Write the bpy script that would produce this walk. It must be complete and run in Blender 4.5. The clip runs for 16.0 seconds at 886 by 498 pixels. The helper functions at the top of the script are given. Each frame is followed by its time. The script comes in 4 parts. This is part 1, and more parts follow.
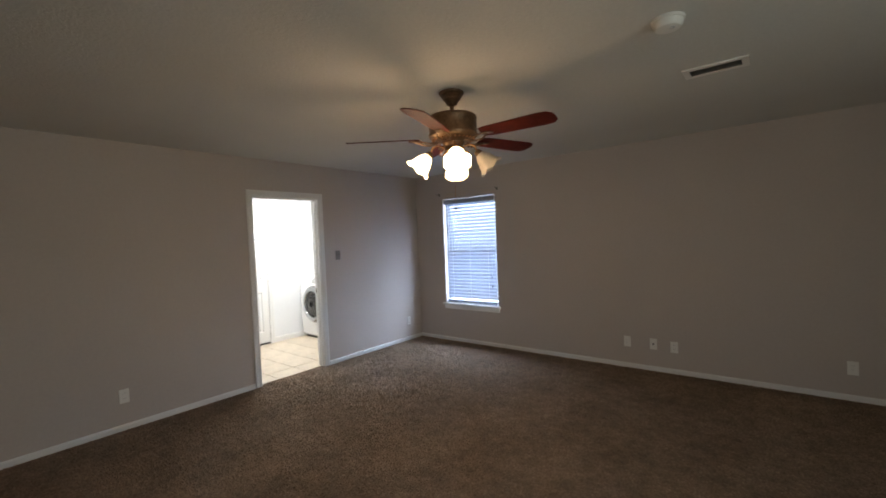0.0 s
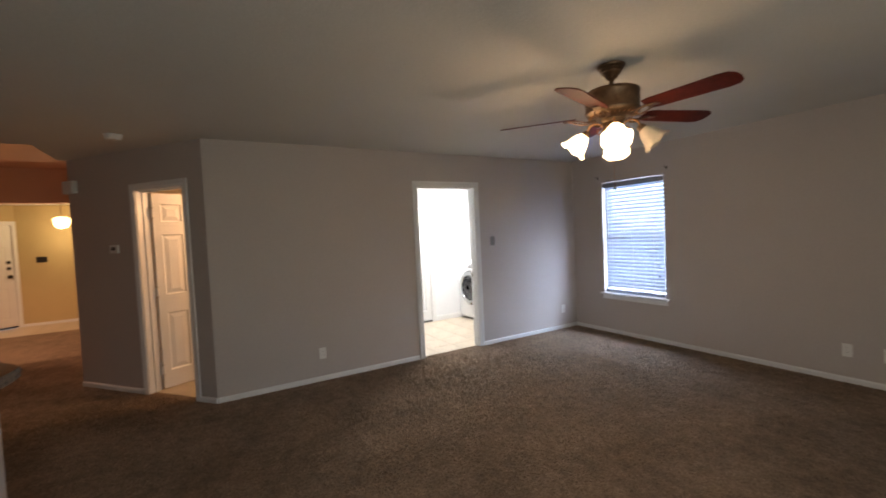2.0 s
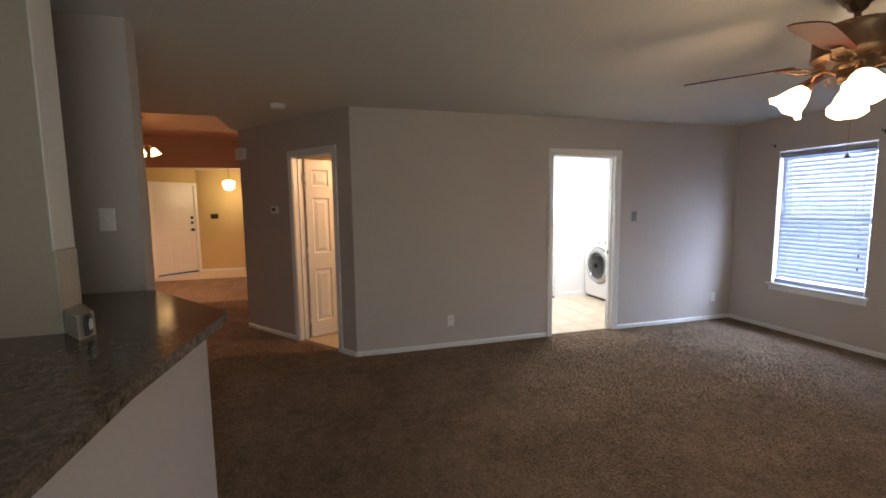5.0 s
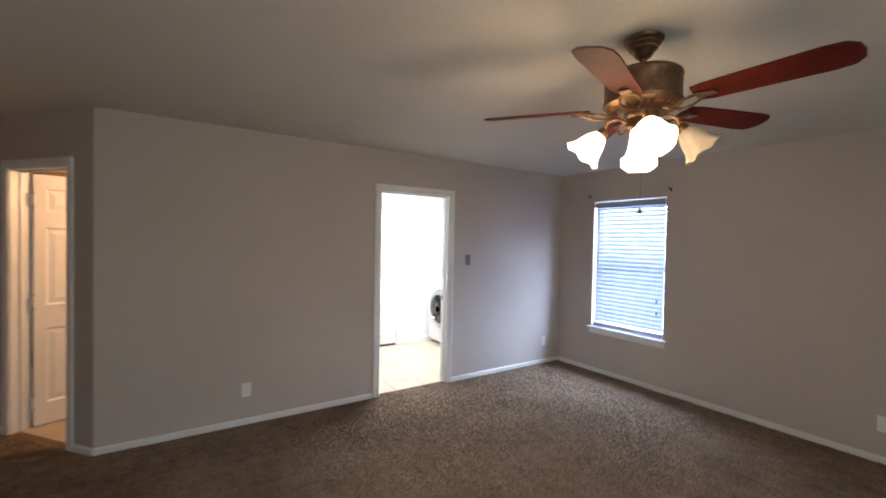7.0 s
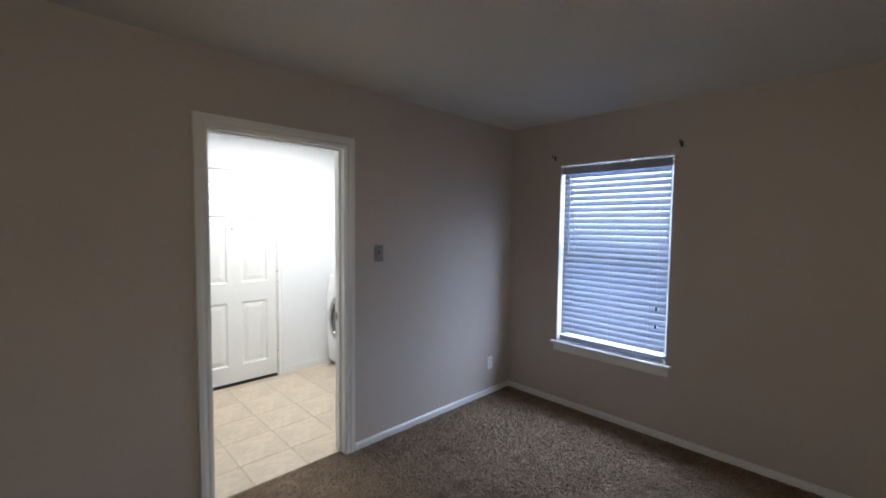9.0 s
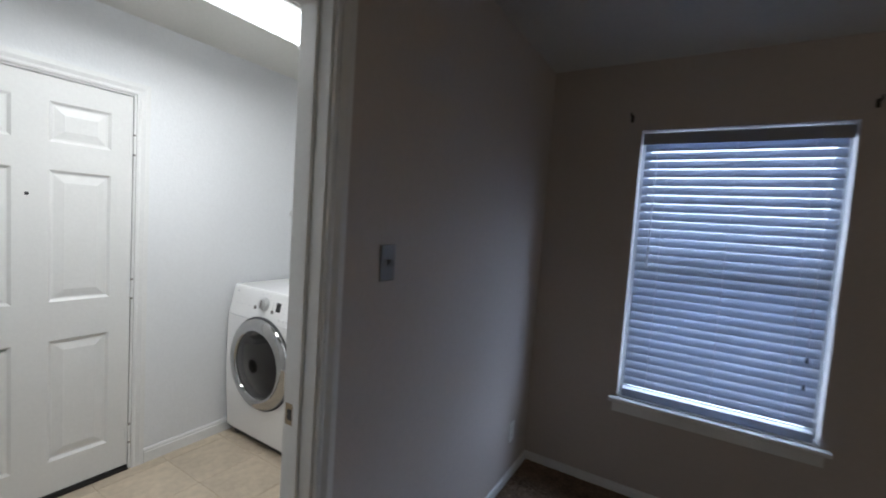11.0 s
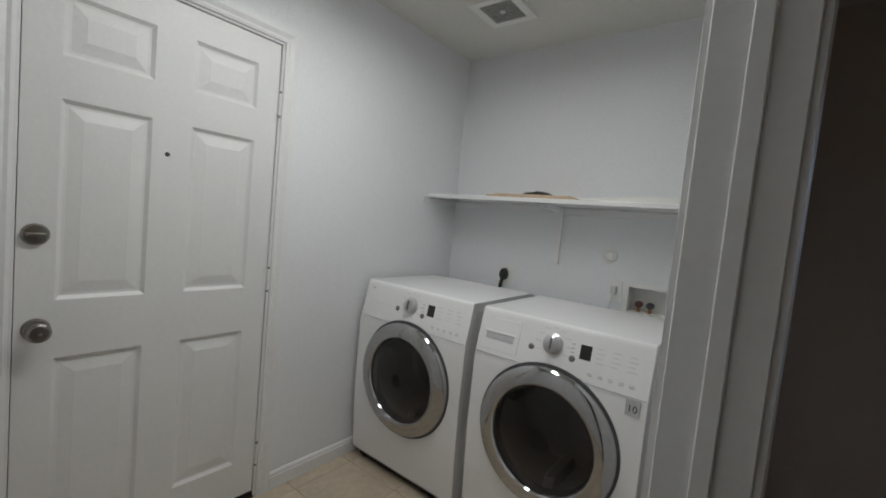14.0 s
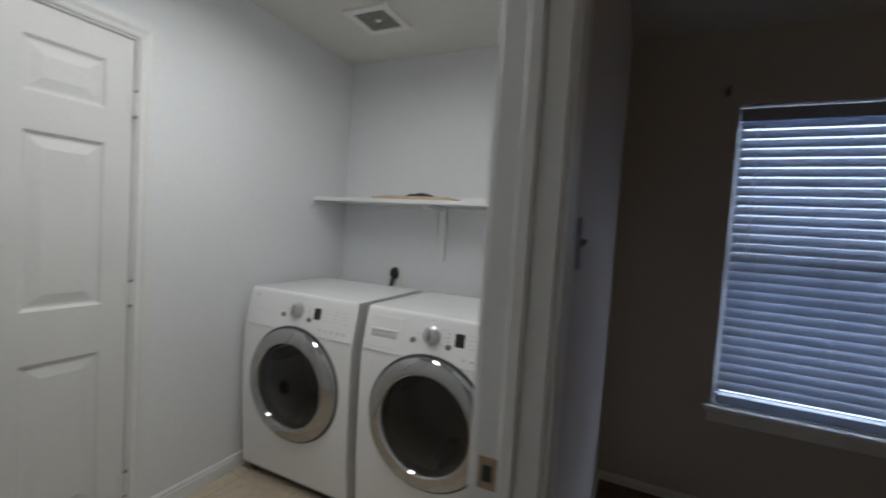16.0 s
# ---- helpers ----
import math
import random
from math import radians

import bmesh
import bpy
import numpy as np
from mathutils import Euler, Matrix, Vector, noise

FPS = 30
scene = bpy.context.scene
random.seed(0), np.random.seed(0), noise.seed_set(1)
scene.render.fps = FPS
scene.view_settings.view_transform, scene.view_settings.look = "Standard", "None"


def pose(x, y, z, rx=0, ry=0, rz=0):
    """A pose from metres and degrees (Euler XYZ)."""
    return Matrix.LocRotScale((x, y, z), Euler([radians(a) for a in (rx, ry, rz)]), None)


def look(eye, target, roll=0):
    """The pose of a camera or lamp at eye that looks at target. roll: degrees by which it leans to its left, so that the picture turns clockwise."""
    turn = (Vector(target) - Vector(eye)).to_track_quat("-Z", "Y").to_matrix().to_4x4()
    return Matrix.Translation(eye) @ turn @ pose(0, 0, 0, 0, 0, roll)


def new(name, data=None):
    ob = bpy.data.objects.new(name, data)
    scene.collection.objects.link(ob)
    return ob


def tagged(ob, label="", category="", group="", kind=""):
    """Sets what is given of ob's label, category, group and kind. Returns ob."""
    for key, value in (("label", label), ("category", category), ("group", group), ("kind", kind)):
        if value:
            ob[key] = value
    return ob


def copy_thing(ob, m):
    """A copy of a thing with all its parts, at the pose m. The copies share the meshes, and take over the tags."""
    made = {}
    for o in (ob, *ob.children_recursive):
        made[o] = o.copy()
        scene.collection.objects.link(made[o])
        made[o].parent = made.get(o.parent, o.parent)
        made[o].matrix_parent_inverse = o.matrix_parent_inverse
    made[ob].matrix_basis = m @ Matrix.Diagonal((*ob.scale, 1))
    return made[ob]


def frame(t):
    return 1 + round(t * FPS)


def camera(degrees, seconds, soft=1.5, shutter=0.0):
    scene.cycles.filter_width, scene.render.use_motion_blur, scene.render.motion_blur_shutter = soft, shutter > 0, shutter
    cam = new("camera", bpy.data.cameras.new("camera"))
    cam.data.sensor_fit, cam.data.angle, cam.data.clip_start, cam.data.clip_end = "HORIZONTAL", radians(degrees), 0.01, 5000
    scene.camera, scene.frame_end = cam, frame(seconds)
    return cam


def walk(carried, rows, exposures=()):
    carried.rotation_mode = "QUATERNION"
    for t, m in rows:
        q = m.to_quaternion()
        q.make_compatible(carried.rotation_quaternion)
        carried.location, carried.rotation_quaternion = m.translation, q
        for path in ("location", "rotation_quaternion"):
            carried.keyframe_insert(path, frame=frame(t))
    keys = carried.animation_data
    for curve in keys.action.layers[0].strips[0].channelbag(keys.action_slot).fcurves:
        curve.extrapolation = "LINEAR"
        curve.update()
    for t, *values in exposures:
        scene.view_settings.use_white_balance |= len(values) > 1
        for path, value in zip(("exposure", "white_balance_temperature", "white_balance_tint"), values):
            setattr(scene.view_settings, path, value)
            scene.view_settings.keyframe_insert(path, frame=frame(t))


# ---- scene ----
cam = camera(93.5, 16.0, soft=1.8, shutter=0.5)
PATH = [
    (0, (-0.511, 0.726, 1.505), (-1.757, 2.289, 1.448), -2.4),
    (0.5, (-0.457, 0.741, 1.485), (-1.75, 2.266, 1.416), -2.8),
    (1, (-0.426, 0.75, 1.484), (-1.857, 2.145, 1.391), -2.3),
    (1.5, (-0.436, 0.731, 1.488), (-2.043, 1.92, 1.408), -2.4),
    (2, (-0.458, 0.687, 1.471), (-2.182, 1.699, 1.393), -2.7),
    (2.5, (-0.481, 0.65, 1.471), (-2.283, 1.509, 1.343), -1.6),
    (3, (-0.506, 0.619, 1.461), (-2.369, 1.329, 1.3), -1.0),
    (3.5, (-0.531, 0.585, 1.459), (-2.438, 1.156, 1.268), -0.6),
    (3.7, (-0.55, 0.562, 1.456), (-2.472, 1.081, 1.257), -0.5),
    (5.8, (-0.76, 0.503, 1.504), (-2.655, 1.105, 1.287), -1.4),
    (6, (-0.768, 0.606, 1.516), (-2.619, 1.326, 1.33), -1.5),
    (6.5, (-0.846, 0.903, 1.571), (-2.56, 1.931, 1.5), -4.9),
    (7, (-1.069, 1.191, 1.549), (-2.738, 2.292, 1.507), 1.1),
    (7.5, (-1.367, 1.481, 1.577), (-2.985, 2.657, 1.547), 1.4),
    (8, (-1.673, 1.802, 1.548), (-3.247, 3.033, 1.477), 3.5),
    (8.5, (-2.066, 2.033, 1.524), (-3.584, 3.334, 1.448), 3.6),
    (8.7, (-2.209, 2.139, 1.538), (-3.696, 3.472, 1.436), 2.1),
    (10.8, (-3.817, 2.921, 1.497), (-4.871, 4.616, 1.37), 3.7),
    (11, (-3.975, 2.962, 1.475), (-5.012, 4.668, 1.345), 3.9),
    (11.5, (-4.306, 3.065, 1.435), (-5.355, 4.761, 1.286), 3.1),
    (12, (-4.57, 3.113, 1.397), (-5.735, 4.728, 1.208), 4.6),
    (12.5, (-4.725, 3.085, 1.36), (-5.947, 4.654, 1.154), 4.8),
    (13, (-4.785, 3.049, 1.341), (-5.96, 4.659, 1.189), 5.5),
    (13.5, (-4.804, 3.023, 1.33), (-5.992, 4.627, 1.213), 4.9),
    (14, (-4.819, 3.016, 1.329), (-6.043, 4.593, 1.201), 5.5),
    (14.5, (-4.83, 3.018, 1.326), (-6.041, 4.603, 1.181), 5.9),
    (15, (-4.833, 3.018, 1.321), (-6.051, 4.598, 1.182), 5.5),
    (15.5, (-4.807, 3.023, 1.323), (-5.932, 4.67, 1.179), 5.2),
    (16, (-4.674, 3.01, 1.349), (-5.53, 4.815, 1.252), 3.7),
]
walk(cam, [(t, look(eye, target, roll)) for t, eye, target, roll in PATH], exposures=[(0, 0.16, 6500, 10), (1.5, 0.40, 6550, 12), (3.5, 0.40, 6550, 14), (5.8, 0.68, 6400, 13), (6.2, 0.76, 6300, 13), (7.0, 0.70, 6200, 13), (7.6, 0.36, 6250, 13), (8.5, -0.13, 6300, 12), (8.7, -0.2, 6300, 10), (10.6, -1.15, 6200, 10), (11.0, -1.28, 6200, 10), (12.0, -1.2, 6300, 10), (12.6, -1.38, 6450, 10), (13.1, -1.68, 6450, 10), (14.0, -2.0, 6450, 10), (15.5, -2.06, 6450, 10), (16, -2.08, 6400, 10)])

# ---- world, sun, lights, exposure ----
world = bpy.data.worlds.new("sky")
scene.world = world
world.use_nodes = True
wn = world.node_tree
sky = wn.nodes.new("ShaderNodeTexSky")
sky.sky_type, sky.sun_disc, sky.sun_elevation, sky.sun_rotation = "NISHITA", False, radians(48), radians(200)
wn.links.new(sky.outputs[0], wn.nodes["Background"].inputs[0])
wn.nodes["Background"].inputs[1].default_value = 0.15
sun = new("sun", bpy.data.lights.new("sun", "SUN"))
sun.data.energy, sun.data.angle, sun.data.color = 3.0, radians(0.5), (1, 0.95, 0.88)
sun.matrix_basis = look((-2.7, -8, 10), (0, 0, 0))

BULB = (1.0, 0.66, 0.39)


def lamp(name, kind, energy, color, m, size=0.1, size_y=0.0):
    data = bpy.data.lights.new(name, kind)
    data.energy, data.color = energy, color
    if kind == "SPOT":
        data.spot_size, data.spot_blend = radians(158), 0.5
    if kind == "AREA":
        data.shape, data.size, data.size_y = "RECTANGLE", size, size_y
    else:
        data.shadow_soft_size = size
    ob = new(name, data)
    ob.matrix_basis = m
    return ob


CEIL = 2.42
lamp("window_daylight", "AREA", 122, (0.60, 0.755, 1.0), look((-3.85, 5.72, 1.3), (-3.85, 0, 0.9)), 0.84, 1.4)
# added daylight from an unseen east opening, tilted up to brighten the ceiling
lamp("east_daylight_fill", "AREA", 28, (0.92, 0.98, 0.89), look((1.52, 0.95, 1.15), (-5, 1.6, 4.4)), 1.7, 1.9)
lamp("bath_bulb", "POINT", 34, (1.0, 0.57, 0.27), pose(-5.05, 1.55, 1.95), 0.08)
lamp("foyer_bulb", "SPOT", 140, (1.0, 0.55, 0.33), pose(-8.5, -2.28, 2.28), 0.12)
lamp("pendant_bulb", "POINT", 15, (1.0, 0.74, 0.40), pose(-11.15, -1.55, 1.82), 0.06)
lamp("laundry_tubes", "AREA", 43, (0.985, 0.99, 0.965), look((-5.75, 3.9, 2.30), (-5.75, 3.9, 0)), 0.2, 1.15)

# ---- materials ----


def mat(name, color, rough=0.6, metal=0.0, vary=0.08, scale=3.0, fine=60.0, bump=0.0, bump_scale=120.0, dark=None, spec=0.5):
    """Base colour varied by a broad and a fine noise, with a fine relief."""
    m = bpy.data.materials.new(name)
    m.use_nodes = True
    nt, b = m.node_tree, m.node_tree.nodes["Principled BSDF"]
    b.inputs["Roughness"].default_value, b.inputs["Metallic"].default_value = rough, metal
    b.inputs["Specular IOR Level"].default_value = spec
    co = nt.nodes.new("ShaderNodeTexCoord")
    broad, grain, mix, ramp = (nt.nodes.new("ShaderNodeTexNoise"), nt.nodes.new("ShaderNodeTexNoise"), nt.nodes.new("ShaderNodeMath"), nt.nodes.new("ShaderNodeMix"))
    broad.inputs["Scale"].default_value, broad.inputs["Detail"].default_value = scale, 4
    grain.inputs["Scale"].default_value, grain.inputs["Detail"].default_value = fine, 3
    for n in (broad, grain):
        nt.links.new(co.outputs["Object"], n.inputs["Vector"])
    mix.operation = "MULTIPLY_ADD"
    mix.inputs[1].default_value = 0.5
    nt.links.new(broad.outputs["Fac"], mix.inputs[0])
    half = nt.nodes.new("ShaderNodeMath")
    half.operation = "MULTIPLY"
    half.inputs[1].default_value = 0.5
    nt.links.new(grain.outputs["Fac"], half.inputs[0])
    nt.links.new(half.outputs[0], mix.inputs[2])
    ramp.data_type = "RGBA"
    dk = dark or [c * (1 - 3 * vary) for c in color]
    lt = [min(1, c * (1 + 3 * vary)) for c in color] if dark is None else color
    ramp.inputs[6].default_value, ramp.inputs[7].default_value = (*dk, 1), (*lt, 1)
    span = nt.nodes.new("ShaderNodeMapRange")
    span.inputs["From Min"].default_value, span.inputs["From Max"].default_value = 0.3, 0.7
    nt.links.new(mix.outputs[0], span.inputs["Value"])
    nt.links.new(span.outputs[0], ramp.inputs[0])
    nt.links.new(ramp.outputs[2], b.inputs["Base Color"])
    if bump:
        rel, bp = nt.nodes.new("ShaderNodeTexNoise"), nt.nodes.new("ShaderNodeBump")
        rel.inputs["Scale"].default_value, rel.inputs["Detail"].default_value = bump_scale, 3
        bp.inputs["Strength"].default_value, bp.inputs["Distance"].default_value = bump, 0.004
        nt.links.new(co.outputs["Object"], rel.inputs["Vector"])
        nt.links.new(rel.outputs["Fac"], bp.inputs["Height"])
        nt.links.new(bp.outputs[0], b.inputs["Normal"])
    return m


def glow(name, color, strength):
    m = bpy.data.materials.new(name)
    m.use_nodes = True
    b = m.node_tree.nodes["Principled BSDF"]
    b.inputs["Base Color"].default_value = (0.8, 0.78, 0.72, 1)
    b.inputs["Emission Color"].default_value, b.inputs["Emission Strength"].default_value = (*color, 1), strength
    return m


def glassy(name, color=(1, 1, 1), rough=0.0):
    m = bpy.data.materials.new(name)
    m.use_nodes = True
    b = m.node_tree.nodes["Principled BSDF"]
    b.inputs["Base Color"].default_value, b.inputs["Roughness"].default_value = (*color, 1), rough
    b.inputs["Transmission Weight"].default_value, b.inputs["IOR"].default_value = 1.0, 1.45
    return m


WALL = mat("taupe_wall_paint", (0.48, 0.43, 0.402), 0.75, vary=0.015, scale=1.2, fine=40, bump=0.25, bump_scale=95)
# brown holds the shade on the kitchen wall's east face
KITCHEN_SHADE = mat("shaded_brown_wall", (0.40, 0.33, 0.27), 0.75, vary=0.015, bump=0.25, bump_scale=95)
FOYER_WALL = mat("terracotta_foyer_paint", (0.50, 0.31, 0.24), 0.75, vary=0.02, bump=0.2)
ENTRY_WALL = mat("ochre_entry_paint", (0.52, 0.40, 0.20), 0.7, vary=0.02, bump=0.2)
LAUNDRY_WALL = mat("pale_grey_wall_paint", (0.73, 0.74, 0.755), 0.7, vary=0.012, scale=1.2, bump=0.25, bump_scale=95)
CEILING = mat("ceiling_paint", (0.62, 0.61, 0.58), 0.9, vary=0.02, scale=1.0, bump=0.5, bump_scale=70)
LAUNDRY_CEILING = mat("laundry_ceiling_paint", (0.66, 0.65, 0.61), 0.9, vary=0.02, scale=1.0, bump=0.5, bump_scale=70)
TRIM = mat("white_trim_paint", (0.73, 0.73, 0.725), 0.35, vary=0.015, scale=6, bump=0.06, bump_scale=40)
DOOR = mat("white_door_paint", (0.69, 0.69, 0.68), 0.38, vary=0.012, scale=4, bump=0.12, bump_scale=55)
TILE = mat("beige_floor_tile", (0.53, 0.445, 0.34), 0.35, vary=0.06, scale=5, fine=28, bump=0.08, bump_scale=40)
GROUT = mat("tile_grout", (0.46, 0.385, 0.295), 0.9, vary=0.05, scale=8)
GRANITE = mat("dark_granite", (0.24, 0.185, 0.14), 0.14, vary=0.2, scale=34, fine=120, dark=(0.012, 0.010, 0.010))
SPLASH = mat("cream_backsplash_tile", (0.40, 0.36, 0.30), 0.4, vary=0.04, scale=12)
BRONZE = mat("aged_bronze", (0.19, 0.118, 0.072), 0.42, metal=0.85, vary=0.12, scale=20)
BRASS = mat("antique_brass", (0.42, 0.22, 0.10), 0.32, metal=1.0, vary=0.1, scale=25)
CHERRY = mat("cherry_wood_blade", (0.075, 0.011, 0.007), 0.6, vary=0.14, scale=8, fine=70, spec=0.12)
PLATE = mat("white_plastic", (0.76, 0.75, 0.72), 0.4, vary=0.01)
STEEL_PLATE = mat("grey_steel_plate", (0.22, 0.21, 0.20), 0.4, metal=0.6, vary=0.04)
DARK = mat("black_plastic", (0.015, 0.015, 0.016), 0.4, vary=0.05)
ENAMEL = mat("white_enamel", (0.80, 0.80, 0.80), 0.22, vary=0.008, scale=3)
ENAMEL_GREY = mat("grey_print", (0.50, 0.51, 0.53), 0.45, vary=0.02)
PRINT = mat("pale_grey_print", (0.60, 0.60, 0.62), 0.5, vary=0.02)
CHROME = mat("brushed_chrome", (0.44, 0.44, 0.44), 0.08, metal=1.0, vary=0.03, scale=12)
SILVER = mat("satin_silver", (0.58, 0.58, 0.59), 0.32, metal=0.85, vary=0.03)
OPTION = mat("pale_grey_button", (0.62, 0.62, 0.63), 0.4, vary=0.02)
DULL_BRASS = mat("dull_worn_brass", (0.34, 0.27, 0.19), 0.4, metal=0.9, vary=0.1, scale=40)
NICKEL = mat("satin_nickel", (0.27, 0.255, 0.24), 0.3, metal=1.0, vary=0.05)
# white slats, their room-side shade put into a grey base against the window lamp
SHADED_SLAT = mat("shaded_white_blind_slat", (0.34, 0.345, 0.355), 0.45, vary=0.02, scale=10)
VINYL = mat("white_window_vinyl", (0.75, 0.76, 0.77), 0.4, vary=0.01)
WOOD = mat("pale_plywood", (0.52, 0.40, 0.28), 0.6, vary=0.08, scale=10, fine=90)
IRON = mat("dark_iron", (0.03, 0.026, 0.024), 0.5, metal=0.6, vary=0.1)
GRILLE = mat("mottled_grille_grey", (0.36, 0.36, 0.33), 0.6, vary=0.1, scale=30)
# tap red and blue darkened by hand for the valve box's inner shade
SHADED_RED = mat("shaded_red_valve", (0.075, 0.03, 0.025), 0.4, vary=0.03)
SHADED_BLUE = mat("shaded_blue_valve", (0.035, 0.04, 0.055), 0.4, vary=0.03)
GRASS = mat("lawn", (0.07, 0.12, 0.035), 0.9, vary=0.12, scale=0.6, fine=14)
LIT = glow("lit_frosted_glass", (1.0, 0.70, 0.37), 6.5)
LIT_WARM = glow("lit_amber_glass", (1.0, 0.62, 0.25), 5.0)
TUBE = glow("fluorescent_diffuser", (0.96, 0.99, 1.0), 7.0)
FROST = mat("unlit_frosted_glass", (0.66, 0.58, 0.49), 0.5, vary=0.06, scale=14)
FROST.node_tree.nodes["Principled BSDF"].inputs["Transmission Weight"].default_value = 0.35
GLASS = glassy("window_glass")
RIB = mat("dull_drum_rib", (0.17, 0.17, 0.17), 0.35, metal=0.7, vary=0.1, scale=30)
PORTHOLE = glassy("tinted_porthole_glass", (0.46, 0.45, 0.44), 0.0)
PORTHOLE.node_tree.nodes["Principled BSDF"].inputs["IOR"].default_value = 1.35
DRUM = mat("drum_steel", (0.46, 0.44, 0.42), 0.55, metal=0.9, vary=0.06, scale=9, fine=120)
# rubber of the door seal, and the shadow line round the chrome ring
SEAL_AND_SHADOW = mat("dark_grey_seal_and_shadow", (0.06, 0.06, 0.065), 0.6, vary=0.06)

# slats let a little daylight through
st = SHADED_SLAT.node_tree
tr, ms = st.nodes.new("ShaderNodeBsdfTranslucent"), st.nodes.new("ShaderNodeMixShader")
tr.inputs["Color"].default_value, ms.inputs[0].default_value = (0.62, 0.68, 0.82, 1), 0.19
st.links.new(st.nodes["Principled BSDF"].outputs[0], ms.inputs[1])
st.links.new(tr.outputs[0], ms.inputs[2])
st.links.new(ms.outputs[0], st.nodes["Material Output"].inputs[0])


def carpet_material():
    m = mat("brown_cut_pile_carpet", (0.375, 0.272, 0.192), 0.95, vary=0.12, scale=2.6, fine=11, bump=1.0, bump_scale=150, dark=(0.195, 0.141, 0.100), spec=0.1)
    nt = m.node_tree
    b = nt.nodes["Principled BSDF"]
    src = b.inputs["Base Color"].links[0].from_socket
    co = nt.nodes.new("ShaderNodeTexCoord")
    tuft, speck = nt.nodes.new("ShaderNodeTexVoronoi"), nt.nodes.new("ShaderNodeTexNoise")
    tuft.inputs["Scale"].default_value, speck.inputs["Scale"].default_value, speck.inputs["Detail"].default_value = 70, 38, 7
    for n in (tuft, speck):
        nt.links.new(co.outputs["Object"], n.inputs["Vector"])
    r1 = nt.nodes.new("ShaderNodeMapRange")
    r1.inputs["From Min"].default_value, r1.inputs["From Max"].default_value = 0.32, 0.68
    r1.inputs["To Min"].default_value, r1.inputs["To Max"].default_value = 0.78, 1.22
    speck.inputs["Roughness"].default_value = 0.8
    nt.links.new(speck.outputs["Fac"], r1.inputs["Value"])
    r2 = nt.nodes.new("ShaderNodeMapRange")
    r2.inputs["From Max"].default_value = 0.9
    r2.inputs["To Min"].default_value, r2.inputs["To Max"].default_value = 1.12, 0.75
    nt.links.new(tuft.outputs["Distance"], r2.inputs["Value"])
    mul = nt.nodes.new("ShaderNodeMath")
    mul.operation = "MULTIPLY"
    nt.links.new(r1.outputs[0], mul.inputs[0])
    nt.links.new(r2.outputs[0], mul.inputs[1])
    mx = nt.nodes.new("ShaderNodeVectorMath")
    mx.operation = "SCALE"
    nt.links.new(src, mx.inputs[0])
    nt.links.new(mul.outputs[0], mx.inputs["Scale"])
    nt.links.new(mx.outputs[0], b.inputs["Base Color"])
    bp = b.inputs["Normal"].links[0].from_node
    bp.inputs["Distance"].default_value = 0.012
    add = nt.nodes.new("ShaderNodeMath")
    add.operation = "ADD"
    nt.links.new(bp.inputs["Height"].links[0].from_socket, add.inputs[0])
    nt.links.new(speck.outputs["Fac"], add.inputs[1])
    nt.links.new(add.outputs[0], bp.inputs["Height"])
    # tufts differ from one to the next
    geo, isl, tone = nt.nodes.new("ShaderNodeNewGeometry"), nt.nodes.new("ShaderNodeMapRange"), nt.nodes.new("ShaderNodeMath")
    isl.inputs["To Min"].default_value, isl.inputs["To Max"].default_value = 0.88, 1.13
    tone.operation = "MULTIPLY"
    nt.links.new(geo.outputs["Random Per Island"], isl.inputs["Value"])
    nt.links.new(mul.outputs[0], tone.inputs[0])
    nt.links.new(isl.outputs[0], tone.inputs[1])
    nt.links.new(tone.outputs[0], mx.inputs["Scale"])
    return m


CARPET = carpet_material()

# ---- mesh helpers ----


def part(name, bm, material, parent=None, label="", smooth=False, angle=38):
    """Links a bmesh as one mesh object, under a thing or a part."""
    me = bpy.data.meshes.new(name)
    bmesh.ops.recalc_face_normals(bm, faces=bm.faces)
    bm.to_mesh(me)
    bm.free()
    me.materials.append(material)
    if smooth:
        for p in me.polygons:
            p.use_smooth = True
        me.set_sharp_from_angle(angle=radians(angle))
    ob = new(name, me)
    ob.parent = parent
    if label:
        ob["label"] = label
    return ob


def thing(name, label, category, m=None, group="", kind=""):
    ob = tagged(new(name), label, category, group, kind)
    ob.empty_display_size = 0.1
    if m is not None:
        ob.matrix_basis = m
    return ob


def add_box(bm, x0, x1, y0, y1, z0, z1, bevel=0.0, seg=2):
    vs = [bm.verts.new((x, y, z)) for x in (x0, x1) for y in (y0, y1) for z in (z0, z1)]
    fs = [bm.faces.new([vs[i] for i in q]) for q in ((0, 1, 3, 2), (4, 6, 7, 5), (0, 4, 5, 1), (2, 3, 7, 6), (0, 2, 6, 4), (1, 5, 7, 3))]
    if bevel:
        es = list({e for f in fs for e in f.edges})
        bmesh.ops.bevel(bm, geom=es, offset=bevel, segments=seg, affect="EDGES", profile=0.5)
    return bm


def box(*a, **k):
    return add_box(bmesh.new(), *a, **k)


